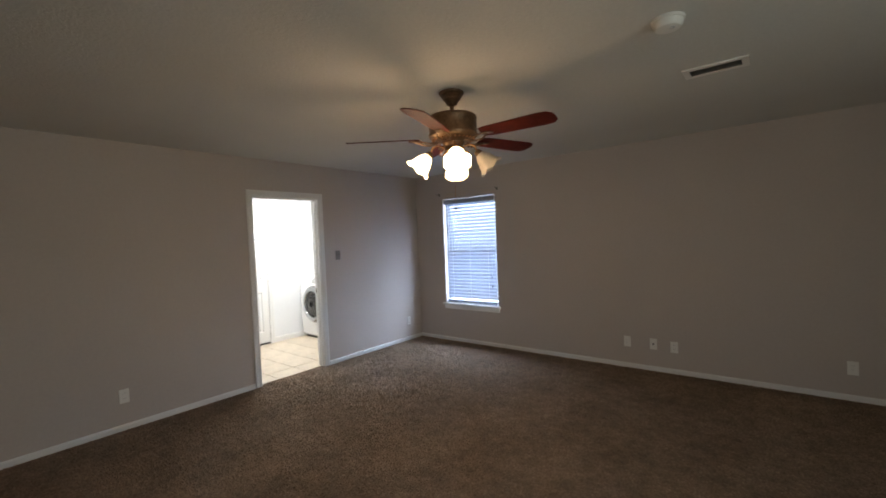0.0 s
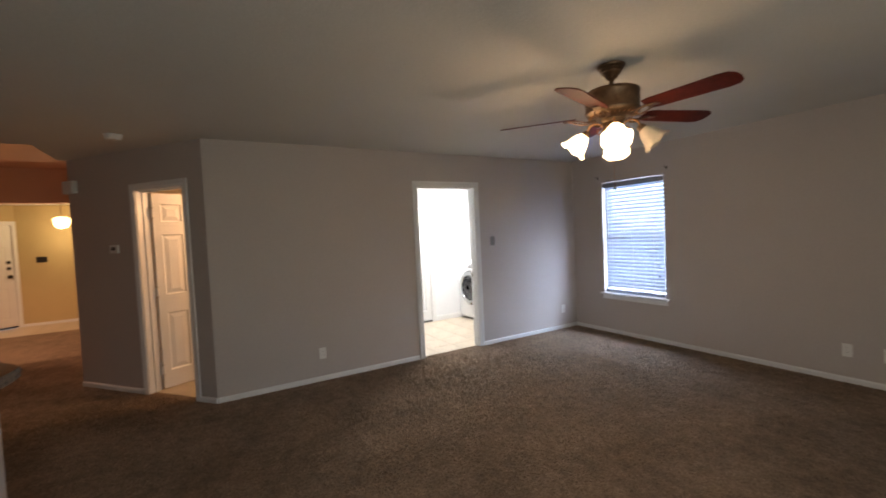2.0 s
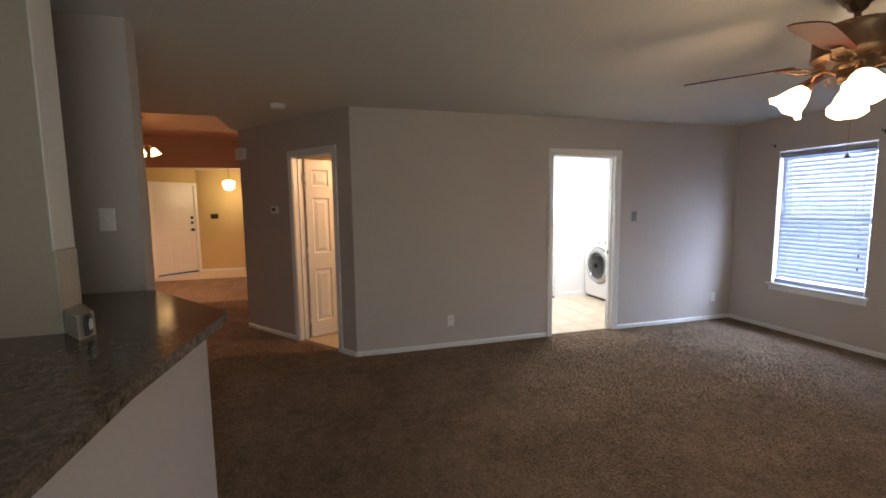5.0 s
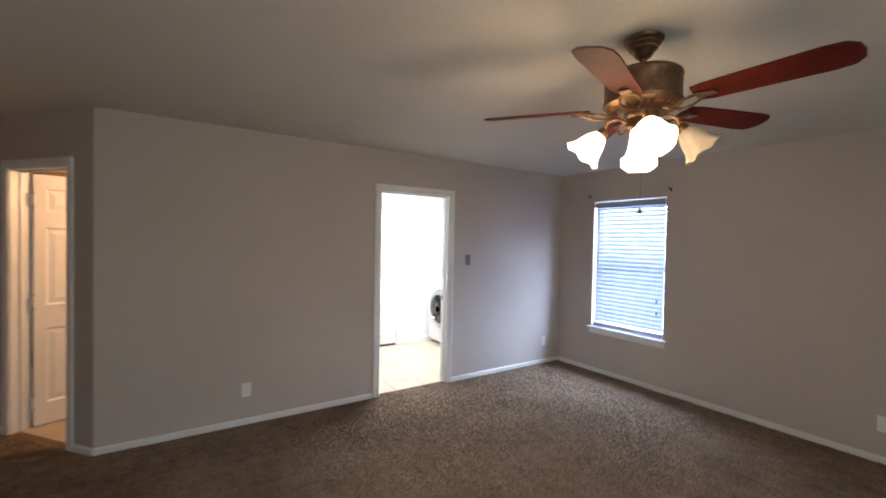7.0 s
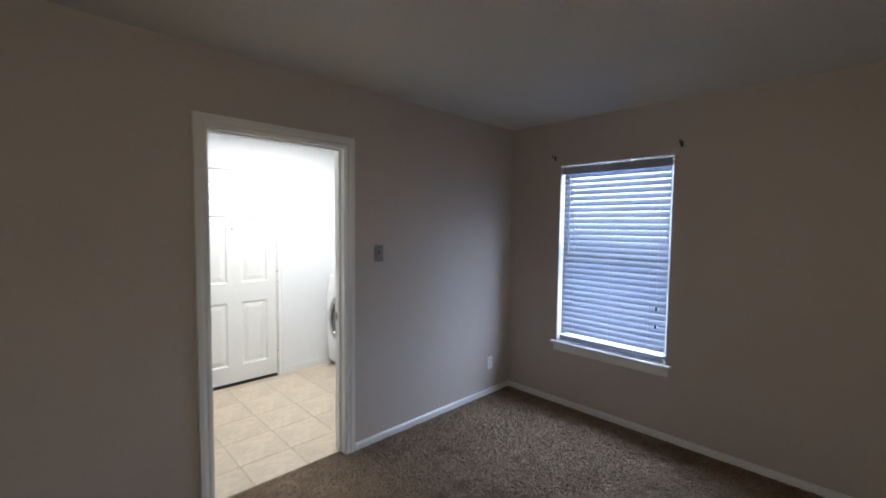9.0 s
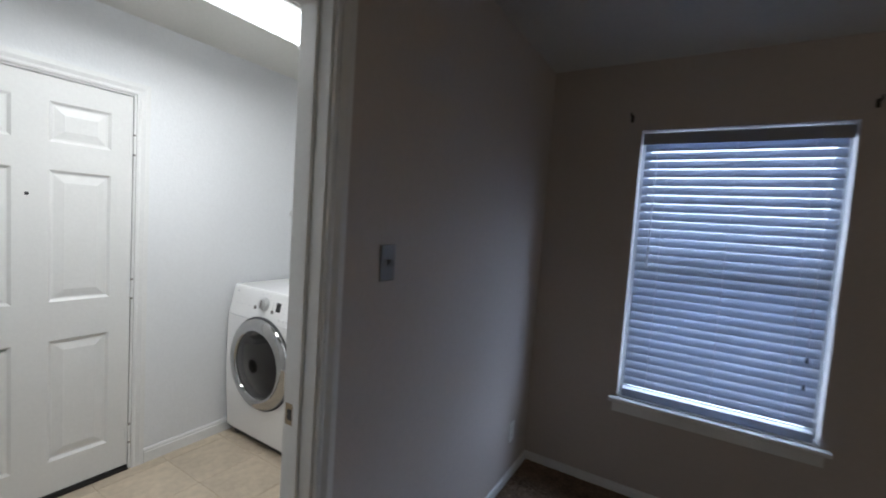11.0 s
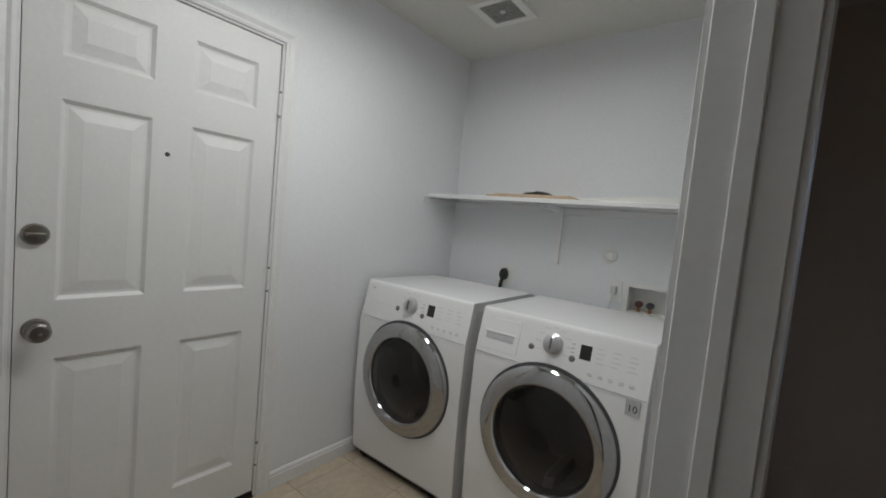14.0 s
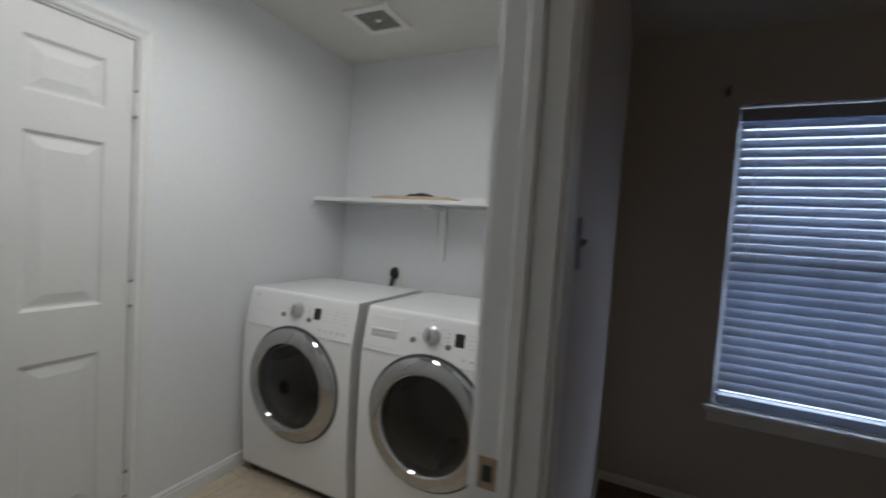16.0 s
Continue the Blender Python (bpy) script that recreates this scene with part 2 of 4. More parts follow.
def prism(profile, a, b, axis="x", bevel=0.0):
    """A closed profile in the plane across the axis, drawn out from a to b."""
    bm = bmesh.new()
    put = {"x": lambda p, s: (s, p[0], p[1]), "y": lambda p, s: (p[0], s, p[1]), "z": lambda p, s: (p[0], p[1], s)}[axis]
    r0, r1 = [bm.verts.new(put(p, a)) for p in profile], [bm.verts.new(put(p, b)) for p in profile]
    n = len(profile)
    bm.faces.new(r0), bm.faces.new(r1[::-1])
    for i in range(n):
        bm.faces.new((r0[i], r1[i], r1[(i + 1) % n], r0[(i + 1) % n]))
    if bevel:
        bmesh.ops.bevel(bm, geom=list(bm.edges), offset=bevel, segments=2, affect="EDGES", profile=0.5)
    return bm


def lathe(profile, seg=40, m=None, bm=None, wave=None):
    """Turns (radius, height) pairs about z. wave: (lobes, depth) scallops the far end."""
    bm = bm or bmesh.new()
    rings = []
    for k, (r, h) in enumerate(profile):
        ring = []
        for i in range(seg):
            a = 2 * math.pi * i / seg
            f = 1.0
            if wave:
                f = 1 + wave[1] * (k / (len(profile) - 1)) ** 2 * math.cos(wave[0] * a)
            v = Vector((max(r, 1e-5) * f * math.cos(a), max(r, 1e-5) * f * math.sin(a), h))
            ring.append(bm.verts.new(m @ v if m is not None else v))
        rings.append(ring)
    for p, q in zip(rings, rings[1:]):
        for i in range(seg):
            bm.faces.new((p[i], p[(i + 1) % seg], q[(i + 1) % seg], q[i]))
    bmesh.ops.remove_doubles(bm, verts=bm.verts, dist=2e-5)
    return bm


def tube(points, r, seg=10, bm=None):
    """A round bar along points."""
    bm = bm or bmesh.new()
    pts = [Vector(p) for p in points]
    prev = None
    for i, p in enumerate(pts):
        d = (pts[min(i + 1, len(pts) - 1)] - pts[max(i - 1, 0)]).normalized()
        q = d.to_track_quat("Z", "Y").to_matrix()
        ring = [bm.verts.new(p + q @ Vector((r * math.cos(2 * math.pi * k / seg), r * math.sin(2 * math.pi * k / seg), 0))) for k in range(seg)]
        if prev:
            best = min(range(seg), key=lambda s: (ring[s].co - prev[0].co).length)
            ring = ring[best:] + ring[:best]
            for k in range(seg):
                bm.faces.new((prev[k], prev[(k + 1) % seg], ring[(k + 1) % seg], ring[k]))
        else:
            bm.faces.new(ring[::-1])
        prev = ring
    bm.faces.new(prev)
    return bm


def slab_with_holes(u0, u1, v0, v1, holes, depth, place):
    """A slab on (u, v), thick along w from 0 to depth, with rectangular holes that go through; place(u, v, w) gives the point."""
    us = sorted({u0, u1, *[c for h in holes for c in h[:2]]})
    vs = sorted({v0, v1, *[c for h in holes for c in h[2:]]})
    us, vs = [u for u in us if u0 <= u <= u1], [v for v in vs if v0 <= v <= v1]
    bm, cache = bmesh.new(), {}

    def vert(i, j, w):
        if (i, j, w) not in cache:
            cache[i, j, w] = bm.verts.new(place(us[i], vs[j], w))
        return cache[i, j, w]

    def solid(i, j):
        if not (0 <= i < len(us) - 1 and 0 <= j < len(vs) - 1):
            return False
        cu, cv = (us[i] + us[i + 1]) / 2, (vs[j] + vs[j + 1]) / 2
        return not any(h[0] < cu < h[1] and h[2] < cv < h[3] for h in holes)

    for i in range(len(us) - 1):
        for j in range(len(vs) - 1):
            if not solid(i, j):
                continue
            for w in (0, depth):
                bm.faces.new([vert(*c, w) for c in ((i, j), (i + 1, j), (i + 1, j + 1), (i, j + 1))])
            for (di, dj), (a, b) in (((-1, 0), ((0, 0), (0, 1))), ((1, 0), ((1, 0), (1, 1))), ((0, -1), ((0, 0), (1, 0))), ((0, 1), ((0, 1), (1, 1)))):
                if not solid(i + di, j + dj):
                    p, q = (i + a[0], j + a[1]), (i + b[0], j + b[1])
                    bm.faces.new((vert(*p, 0), vert(*q, 0), vert(*q, depth), vert(*p, depth)))
    return bm


def wall(name, p0, p1, depth, z0, z1, material, label, holes=()):
    """A wall whose seen face runs from p0 to p1; its body lies to the left of that way."""
    a, b = Vector((*p0, 0)), Vector((*p1, 0))
    d = (b - a).normalized()
    n = Vector((-d.y, d.x, 0))
    bm = slab_with_holes(0, (b - a).length, z0, z1, holes, depth, lambda u, v, w: a + d * u + n * w + Vector((0, 0, v)))
    return tagged(part(name, bm, material), label, "wall", kind="structure")


def casing_bm(w, h, wide=0.06, thick=0.016):
    """Door casing (5 mm back from the lining's edge) round an opening w wide and h high, in the plane y = 0, standing proud towards -y: a moulded section mitred at the corners."""
    sec = [(0.0, 0.0), (0.0, -0.011), (0.010, -0.013), (0.020, -0.010), (0.038, -thick), (wide, -thick), (wide, 0.0)]
    sec = [(s - 0.005, y) for s, y in sec]
    bm = bmesh.new()
    paths = []
    for s, y in sec:
        paths.append([bm.verts.new(c) for c in ((-s, y, 0), (-s, y, h + s), (w + s, y, h + s), (w + s, y, 0))])
    for p, q in zip(paths, paths[1:] + paths[:1]):
        for i in range(3):
            bm.faces.new((p[i], p[i + 1], q[i + 1], q[i]))
    bm.faces.new([p[0] for p in paths]), bm.faces.new([p[3] for p in paths])
    return bm


def baseboard(p0, p1, h=0.050, material=None):
    """A moulded board along the foot of a wall from p0 to p1; it stands proud to the right of that way."""
    a, b = Vector((*p0, 0)), Vector((*p1, 0))
    d = (b - a).normalized()
    n = Vector((d.y, -d.x, 0))
    sec = [(0.0, 0.0), (0.013, 0.0), (0.013, h * 0.72), (0.009, h * 0.78), (0.011, h * 0.86), (0.005, h), (0.0, h)]
    bm = bmesh.new()
    r0 = [bm.verts.new(a + n * s + Vector((0, 0, z))) for s, z in sec]
    r1 = [bm.verts.new(b + n * s + Vector((0, 0, z))) for s, z in sec]
    bm.faces.new(r0), bm.faces.new(r1[::-1])
    for i in range(len(sec)):
        j = (i + 1) % len(sec)
        bm.faces.new((r0[i], r1[i], r1[j], r0[j]))
    return tagged(part("baseboard", bm, material or TRIM), "white painted moulded baseboard along the wall", "baseboard", kind="structure")


def ring_panel(u0, u1, v0, v1, rings):
    """A raised door panel in the plane y = 0: rings of (inset, depth)."""
    bm, last = bmesh.new(), None
    for s, y in rings:
        r = [bm.verts.new(c) for c in ((u0 + s, y, v0 + s), (u1 - s, y, v0 + s), (u1 - s, y, v1 - s), (u0 + s, y, v1 - s))]
        if last:
            for i in range(4):
                bm.faces.new((last[i], last[(i + 1) % 4], r[(i + 1) % 4], r[i]))
        last = r
    bm.faces.new(last)
    return bm


def six_panel_leaf(w, h, parent, deep=1.0):
    """A moulded six-panel leaf from x = 0 to w, its face in y = 0 looking to -y, with its panels."""
    k = w / 0.8
    c0, c1, c2, c3 = 0.091 * k, 0.335 * k, 0.462 * k, 0.706 * k
    rows = ((0.185, 0.79), (0.978, 1.605), (1.735, 1.922))
    holes = [(a, b, z0 * h / 2.03, z1 * h / 2.03) for a, b in ((c0, c1), (c2, c3)) for z0, z1 in rows]
    leaf = part("leaf", slab_with_holes(0, w, 0.008, h, holes, 0.012, lambda u, v, d: (u, d, v)), DOOR, parent)
    part("core", box(0.001, w - 0.001, 0.0122, 0.038, 0.009, h - 0.001), DOOR, parent)
    for a, b, z0, z1 in holes:
        part("panel", ring_panel(a, b, z0, z1, [(s, y * deep) for s, y in ((0, 0.0), (0.012, 0.0105), (0.02, 0.011), (0.052, 0.004), (0.056, 0.003))]), DOOR, parent)
    return leaf


def knob_set(parent, x, z, dead):
    m = pose(x, 0, z, 90)
    rose = part("deadbolt" if dead else "door_knob", lathe([(0, 0.0), (0.033, 0.0), (0.033, 0.006), (0.028, 0.012), (0.014, 0.014), (0.0, 0.014)] if dead else
                [(0, 0), (0.034, 0), (0.034, 0.005), (0.029, 0.011), (0.013, 0.014), (0.012, 0.03), (0.022, 0.037), (0.029, 0.048), (0.029, 0.057), (0.022, 0.064), (0.0, 0.066)], 36, m),
                NICKEL, parent, "satin nickel thumb-turn deadbolt" if dead else "satin nickel round knob", smooth=True)
    if dead:
        part("thumb_turn", box(x - 0.022, x + 0.022, -0.026, -0.013, z - 0.005, z + 0.005, bevel=0.003), NICKEL, rose)
    else:
        part("lock_button", lathe([(0, 0.066), (0.006, 0.066), (0.006, 0.07), (0, 0.071)], 12, m), CHROME, rose)


def hinge(parent, x, z):
    h = part("hinge", tube([(x + 0.003, -0.010, z - 0.046), (x + 0.003, -0.010, z + 0.046)], 0.0075, 12), TRIM, parent, "white painted butt hinge")
    for e in (-1, 1):
        part("hinge_pin", tube([(x + 0.003, -0.010, z + e * 0.046), (x + 0.003, -0.010, z + e * 0.056)], 0.0062, 10), NICKEL, h, "bare nickel pin end")
    part("hinge_leaf", box(x - 0.014, x + 0.002, -0.0024, -0.0006, z - 0.044, z + 0.044), TRIM, h)


# ---- the living room ----
W = -4.8            # laundry wall, living side
N = 5.5             # window wall
LB = -6.54          # laundry back wall with the garage door
LN = 5.33           # laundry wall behind the machines
TH = 0.12          # its thickness
OPEN0, OPEN1, OPENH = 2.915, 3.73, 2.03
CX, CY = W, 0.76    # corner where the angled wall begins
HX, HY = -6.30, -0.46   # its far end
EAST, SOUTH = 1.60, -4.6

# floors and ceilings
carpet_edge = [(W - 0.06, N), (W - 0.06, CY + 0.03), (HX - 0.04, HY + 0.05), (-10.55, HY), (-10.55, SOUTH), (EAST, SOUTH), (EAST, N)]
tagged(part("floor", prism(carpet_edge, -0.12, 0.0, "z"), CARPET), "brown cut-pile carpet floor, brushed and trodden", "floor", kind="structure")
outer = [(W, N), (W, CY), (HX, HY), (HX, -0.53), (-5.5, -0.53), (-5.5, SOUTH), (EAST, SOUTH), (EAST, N)]
tagged(part("ceiling", prism(outer, CEIL, CEIL + 0.12, "z"), CEILING), "off-white textured flat ceiling", "ceiling", kind="structure")

# walls: seen face from p0 to p1, body to the left of that way
wall("wall_west", (W, CY), (W, N), TH, 0, CEIL, WALL, "taupe painted wall with the laundry doorway", [(OPEN0 - CY, OPEN1 - CY, -1, OPENH)])
WX0, WX1, WZ0, WZ1 = -4.29, -3.41, 0.55, 2.05
wall("wall_north", (W - 0.12, N), (EAST, N), 0.14, 0, CEIL, WALL, "taupe painted wall with a blinded window", [(WX0 - W + 0.12, WX1 - W + 0.12, WZ0, WZ1)])
# the hole is assumed, placed to suit the east daylight lamp
wall("wall_east", (EAST, N + 0.14), (EAST, SOUTH), 0.14, 0, CEIL, WALL, "taupe painted wall, unseen, with an opening added for daylight", [(3.84, 5.54, -1, 2.1)])
wall("wall_south", (EAST, SOUTH), (-12.5, SOUTH), 0.14, 0, 3.0, WALL, "tan painted wall")

# the angled wall with the bath door
AL = math.hypot(CX - HX, CY - HY)
AU = Vector(((CX - HX) / AL, (CY - HY) / AL, 0))
BD0, BD1 = 1.02, 1.68
wall("wall_angled", (HX, HY), (CX, CY), 0.12, 0, CEIL, WALL, "taupe angled wall with a narrow bath doorway", [(BD0, BD1, -1, OPENH)])

# bar, pillar and kitchen walls
wall("wall_pillar", (-3.20, SOUTH), (-3.20, -0.41), 0.115, 0, CEIL, WALL, "grey painted wall end beside the bar")
wall("wall_kitchen", (-2.395, SOUTH), (-2.395, -0.380), 0.12, 0, CEIL, KITCHEN_SHADE, "kitchen wall, the shade on its east face coloured in as brown")
# north end of the same wall, given the paler ceiling colour as its light
tagged(part("wall_kitchen_end", box(-2.517, -2.393, -0.3795, -0.372, 1.345, CEIL, bevel=0.003), CEILING), "kitchen wall end above the backsplash, its light coloured in as pale", "wall", kind="structure")
tagged(part("wall_bar", box(-2.87, EAST, -0.19, -0.06, 0, 1.0195, bevel=0.006), WALL), "taupe painted knee wall under the bar", "wall", kind="structure")

# foyer beyond: raised ceiling, header, tiled entry, door in an angled wall
FC = 2.95
wall("wall_foyer_side", (-11.9, HY - 0.002), (HX, HY - 0.002), 0.12, 0, FC, FOYER_WALL, "terracotta painted foyer wall")
tagged(part("wall_soffit_end", box(-5.497, -5.38, SOUTH, -0.53, CEIL + 0.122, FC), FOYER_WALL), "terracotta drop from the raised ceiling", "wall", kind="structure")
tagged(part("wall_soffit_side", box(HX, -5.5, -0.527, -0.41, CEIL + 0.122, FC), FOYER_WALL), "terracotta drop from the raised ceiling", "wall", kind="structure")
tagged(part("wall_header", box(-10.62, -10.5, SOUTH, HY - 0.004, 2.335, FC), FOYER_WALL), "terracotta painted header over the entry", "wall", kind="structure")
tagged(part("ceiling_foyer", box(-12.6, -5.3, SOUTH, HY + 0.3, FC, FC + 0.1), FOYER_WALL), "terracotta raised foyer ceiling", "ceiling", kind="structure")
tagged(part("ceiling_entry", box(-12.6, -10.625, SOUTH, HY, 2.40, 2.46), CEILING), "off-white entry ceiling", "ceiling", kind="structure")
wall("wall_entry", (-11.78, -2.38), (-11.78, HY), 0.12, 0, 2.4, ENTRY_WALL, "ochre painted entry wall")
FD0, FD1 = Vector((-11.02, -3.16, 0)), Vector((-11.78, -2.38, 0))
FDL = (FD1 - FD0).length
fdo = (FDL - 0.92) / 2 + 0.03
wall("wall_front_door", (FD0.x, FD0.y), (FD1.x, FD1.y), 0.12, 0, 2.4, ENTRY_WALL, "ochre painted angled entry wall with the front door", [(fdo, fdo + 0.92, -1, 2.03)])
wall("wall_entry_left", (-11.02, SOUTH), (-11.02, -3.16), 0.12, 0, 2.4, ENTRY_WALL, "ochre painted entry wall")

# bath behind the angled wall
BATHW = mat("cream_bath_paint", (0.62, 0.52, 0.40), 0.7, vary=0.02, bump=0.15)
wall("wall_bath_back", (-7.6, 0.0), (-7.6, 2.45), 0.1, 0, 2.4, BATHW, "cream painted bath wall")
wall("wall_bath_end", (-7.6, 2.45), (W - TH - 0.005, 2.45), 0.1, 0, 2.4, BATHW, "cream painted bath wall")
tagged(part("ceiling_bath", prism([(-7.7, 2.55), (-7.7, -0.3), (HX - 0.3, HY + 0.125), (HX - 0.083, HY + 0.125), (W - TH - 0.005, 1.08), (W - TH - 0.005, 2.55)], 2.40, 2.44, "z"), CEILING), "off-white bath ceiling", "ceiling", kind="structure")

# laundry
wall("wall_laundry_back", (LB, 2.0), (LB, LN + 0.17), 0.14, 0, CEIL, LAUNDRY_WALL, "pale grey laundry wall with the garage door", [(1.19, 2.006, -1, OPENH)])
wall("wall_laundry_north", (LB, LN), (W - TH, LN), 0.166, 0, CEIL, LAUNDRY_WALL, "pale grey laundry wall behind the machines", [(1.17, 1.42, 0.955, 1.09)])
wall("wall_laundry_south", (W - TH - 0.004, 2.555), (LB, 2.555), 0.1, 0, CEIL, LAUNDRY_WALL, "pale grey laundry wall")
tagged(part("wall_laundry_lining", slab_with_holes(2.56, LN, 0, CEIL, [(OPEN0, OPEN1, -1, OPENH)], 0.003, lambda u, v, w: (W - TH - 0.0035 + w, u, v)), LAUNDRY_WALL), "pale grey laundry side of the doorway wall", "wall", kind="structure")
tagged(part("ceiling_laundry", box(LB - 0.14, W - TH, 2.5, LN + 0.17, CEIL, CEIL + 0.12), LAUNDRY_CEILING), "off-white textured laundry ceiling", "ceiling", kind="structure")
# unseen slab added above the ceilings to stop sky and sun leaking in
tagged(part("sky_block_slab", box(-13, EAST + 0.4, SOUTH - 0.4, N + 0.5, 3.1, 3.3), CEILING), "plain unseen slab that keeps sky light out of the rooms", "roof", kind="structure")
tagged(part("ground", box(-400, 400, -400, 400, -0.5, -0.3), GRASS), "green lawn round the house", "ground", kind="structure")

# baseboards
OC = 0.062
baseboard((W, CY + 0.006), (W, OPEN0 - OC))
baseboard((W, OPEN1 + OC), (W, N))
baseboard((W, N), (EAST, N))
A0 = Vector((HX, HY, 0))
pt = lambda s: ((A0 + AU * s).x, (A0 + AU * s).y)
baseboard(pt(0), pt(BD0 - 0.055))
baseboard(pt(BD1 + 0.055), pt(AL))
baseboard((LB, 4.064), (LB, LN), 0.082)
baseboard((LB, LN), (W - TH - 0.005, LN), 0.082)
baseboard((-11.78, -2.38), (-11.78, HY))
baseboard((FD0.x, FD0.y), tuple((FD0 + (FD1 - FD0).normalized() * (fdo - 0.06))[:2]))


def doorway(w, h, m, depth, both=True, stop=0.055, name="door_frame", label="white painted door frame and casing"):
    """Casings and a jamb lining with a stop, for an opening w by h through a wall that is depth thick (towards +y)."""
    t = thing(name, label, "door frame", m, kind="structure")
    part("casing", casing_bm(w, h), TRIM, t)
    if both:
        back = casing_bm(w, h)
        bmesh.ops.transform(back, matrix=Matrix.Translation((0, depth, 0)) @ Matrix.Diagonal((1, -1, 1, 1)), verts=back.verts)
        part("casing", back, TRIM, t)
    for x0, x1 in ((0.0, 0.014), (w - 0.014, w)):
        part("jamb", box(x0, x1, -0.001, depth + 0.001, 0, h, bevel=0.0015, seg=1), TRIM, t)
    part("head_jamb", box(0.014, w - 0.014, -0.001, depth + 0.001, h - 0.014, h), TRIM, t)
    for x0, x1 in ((0.014, 0.025), (w - 0.025, w - 0.014)):
        part("stop", box(x0, x1, stop, stop + 0.026, 0, h - 0.014, bevel=0.002, seg=1), TRIM, t)
    part("stop", box(0.025, w - 0.025, stop, stop + 0.026, h - 0.025, h - 0.014), TRIM, t)
    return t


# laundry doorway: local x runs along -y of the world when seen from the living room
lf = doorway(OPEN1 - OPEN0, OPENH, pose(W, OPEN0, 0, 0, 0, 90), TH, stop=0.045, name="laundry_doorway", label="white painted doorway trim, no door leaf in sight")
strike = part("strike_plate", box(0.7988, 0.8011, 0.074, 0.110, 0.885, 0.945, bevel=0.0006, seg=1), DULL_BRASS, lf, "worn brass strike plate")
part("strike_hole", box(0.7978, 0.7987, 0.083, 0.101, 0.90, 0.93), DARK, strike)

# bath door, open inwards
bf = doorway(BD1 - BD0, OPENH, pose(*pt(BD0), 0, 0, 0, math.degrees(math.atan2(AU.y, AU.x))), 0.12, name="bath_doorway")
hp = A0 + AU * (BD0 + 0.046) + Vector((-AU.y, AU.x, 0)) * 0.128
bath = thing("door_2", "cream-lit white six-panel bath door, standing open", "door", pose(hp.x, hp.y, 0.006, 0, 0, math.degrees(math.atan2(AU.y, AU.x)) + 76), kind="structure")
six_panel_leaf(0.65, 2.0, bath)
for z in (0.2, 1.0, 1.8):
    hinge(bath, -0.004, z)

# front door
fa = math.degrees(math.atan2((FD1 - FD0).y, (FD1 - FD0).x))
fp = FD0 + (FD1 - FD0).normalized() * fdo
doorway(0.92, 2.03, pose(fp.x, fp.y, 0, 0, 0, fa), 0.12, both=False, stop=0.06, name="front_doorway")
fn = Vector((-(FD1 - FD0).y, (FD1 - FD0).x, 0)).normalized()
fq = fp + fn * 0.02 + (FD1 - FD0).normalized() * 0.016
front = thing("door_3", "white six-panel front door, shut, with dark hardware", "door", pose(fq.x, fq.y, 0.01, 0, 0, fa), kind="structure")
six_panel_leaf(0.888, 2.0, front, 0.3)
for z in (1.28, 1.16, 1.0):
    part("door_knob" if z == 1.0 else "deadbolt", lathe([(0, 0), (0.035, 0), (0.035, 0.01), (0.02, 0.015), (0.02, 0.04), (0.03, 0.05), (0.024, 0.062), (0, 0.064)] if z == 1.0 else
         [(0, 0), (0.033, 0), (0.03, 0.014), (0, 0.016)], 24, pose(0.82, 0, z, 90)), IRON, front, "dark iron hardware", smooth=True)
part("door_sweep", box(0.0, 0.888, -0.004, -0.0005, 0.0, 0.03), DARK, front)

# garage door in the laundry
doorway(0.816, OPENH, pose(LB, 3.19, 0, 0, 0, 90), 0.14, both=False, stop=0.062, name="garage_doorway")
garage = thing("door_1", "white six-panel garage entry door, shut, with nickel knob and deadbolt", "door", pose(LB - 0.007, 3.2072, 0.004, 0, 0, 90), kind="structure")
six_panel_leaf(0.7815, 2.008, garage)
knob_set(garage, 0.041, 1.172, True)
knob_set(garage, 0.049, 0.88, False)
for z in (0.2, 1.0, 1.76):
    hinge(garage, 0.783, z)
part("peephole", lathe([(0, 0), (0.008, 0), (0.008, 0.003), (0.005, 0.004), (0, 0.003)], 16, pose(0.376, 0, 1.472, 90)), DARK, garage, "small black peephole")
part("door_sweep", box(0.0, 0.7815, -0.006, -0.0005, 0.0, 0.022), DARK, garage)
tagged(part("threshold", box(LB - 0.14, LB + 0.012, 3.205, 3.991, 0.0, 0.010, bevel=0.003), IRON), "dark metal threshold under the garage door", "threshold", kind="structure")

# ---- window with blinds ----
win = thing("window_1", "white vinyl single-hung window behind closed blinds", "window", pose(0, 0, 0), kind="structure")
yf = N + 0.085
fr = part("window_frame", slab_with_holes(WX0, WX1, WZ0, WZ1, [(WX0 + 0.045, WX1 - 0.045, WZ0 + 0.05, 1.27), (WX0 + 0.045, WX1 - 0.045, 1.315, WZ1 - 0.045)], 0.05, lambda u, v, w: (u, yf + w, v)), VINYL, win)
for z0, z1 in ((WZ0 + 0.04, 1.28), (1.305, WZ1 - 0.035)):
    p = part("pane", box(WX0 + 0.04, WX1 - 0.04, yf + 0.022, yf + 0.028, z0, z1), GLASS, fr)
    p.visible_shadow = False
part("window_sill", box(WX0 - 0.04, WX1 + 0.04, N - 0.045, N - 0.0005, WZ0 - 0.024, WZ0, bevel=0.006), TRIM, win, "white painted stool")
part("window_sill", box(WX0 + 0.001, WX1 - 0.001, N - 0.0005, yf, WZ0 - 0.02, WZ0 + 0.004), TRIM, win)
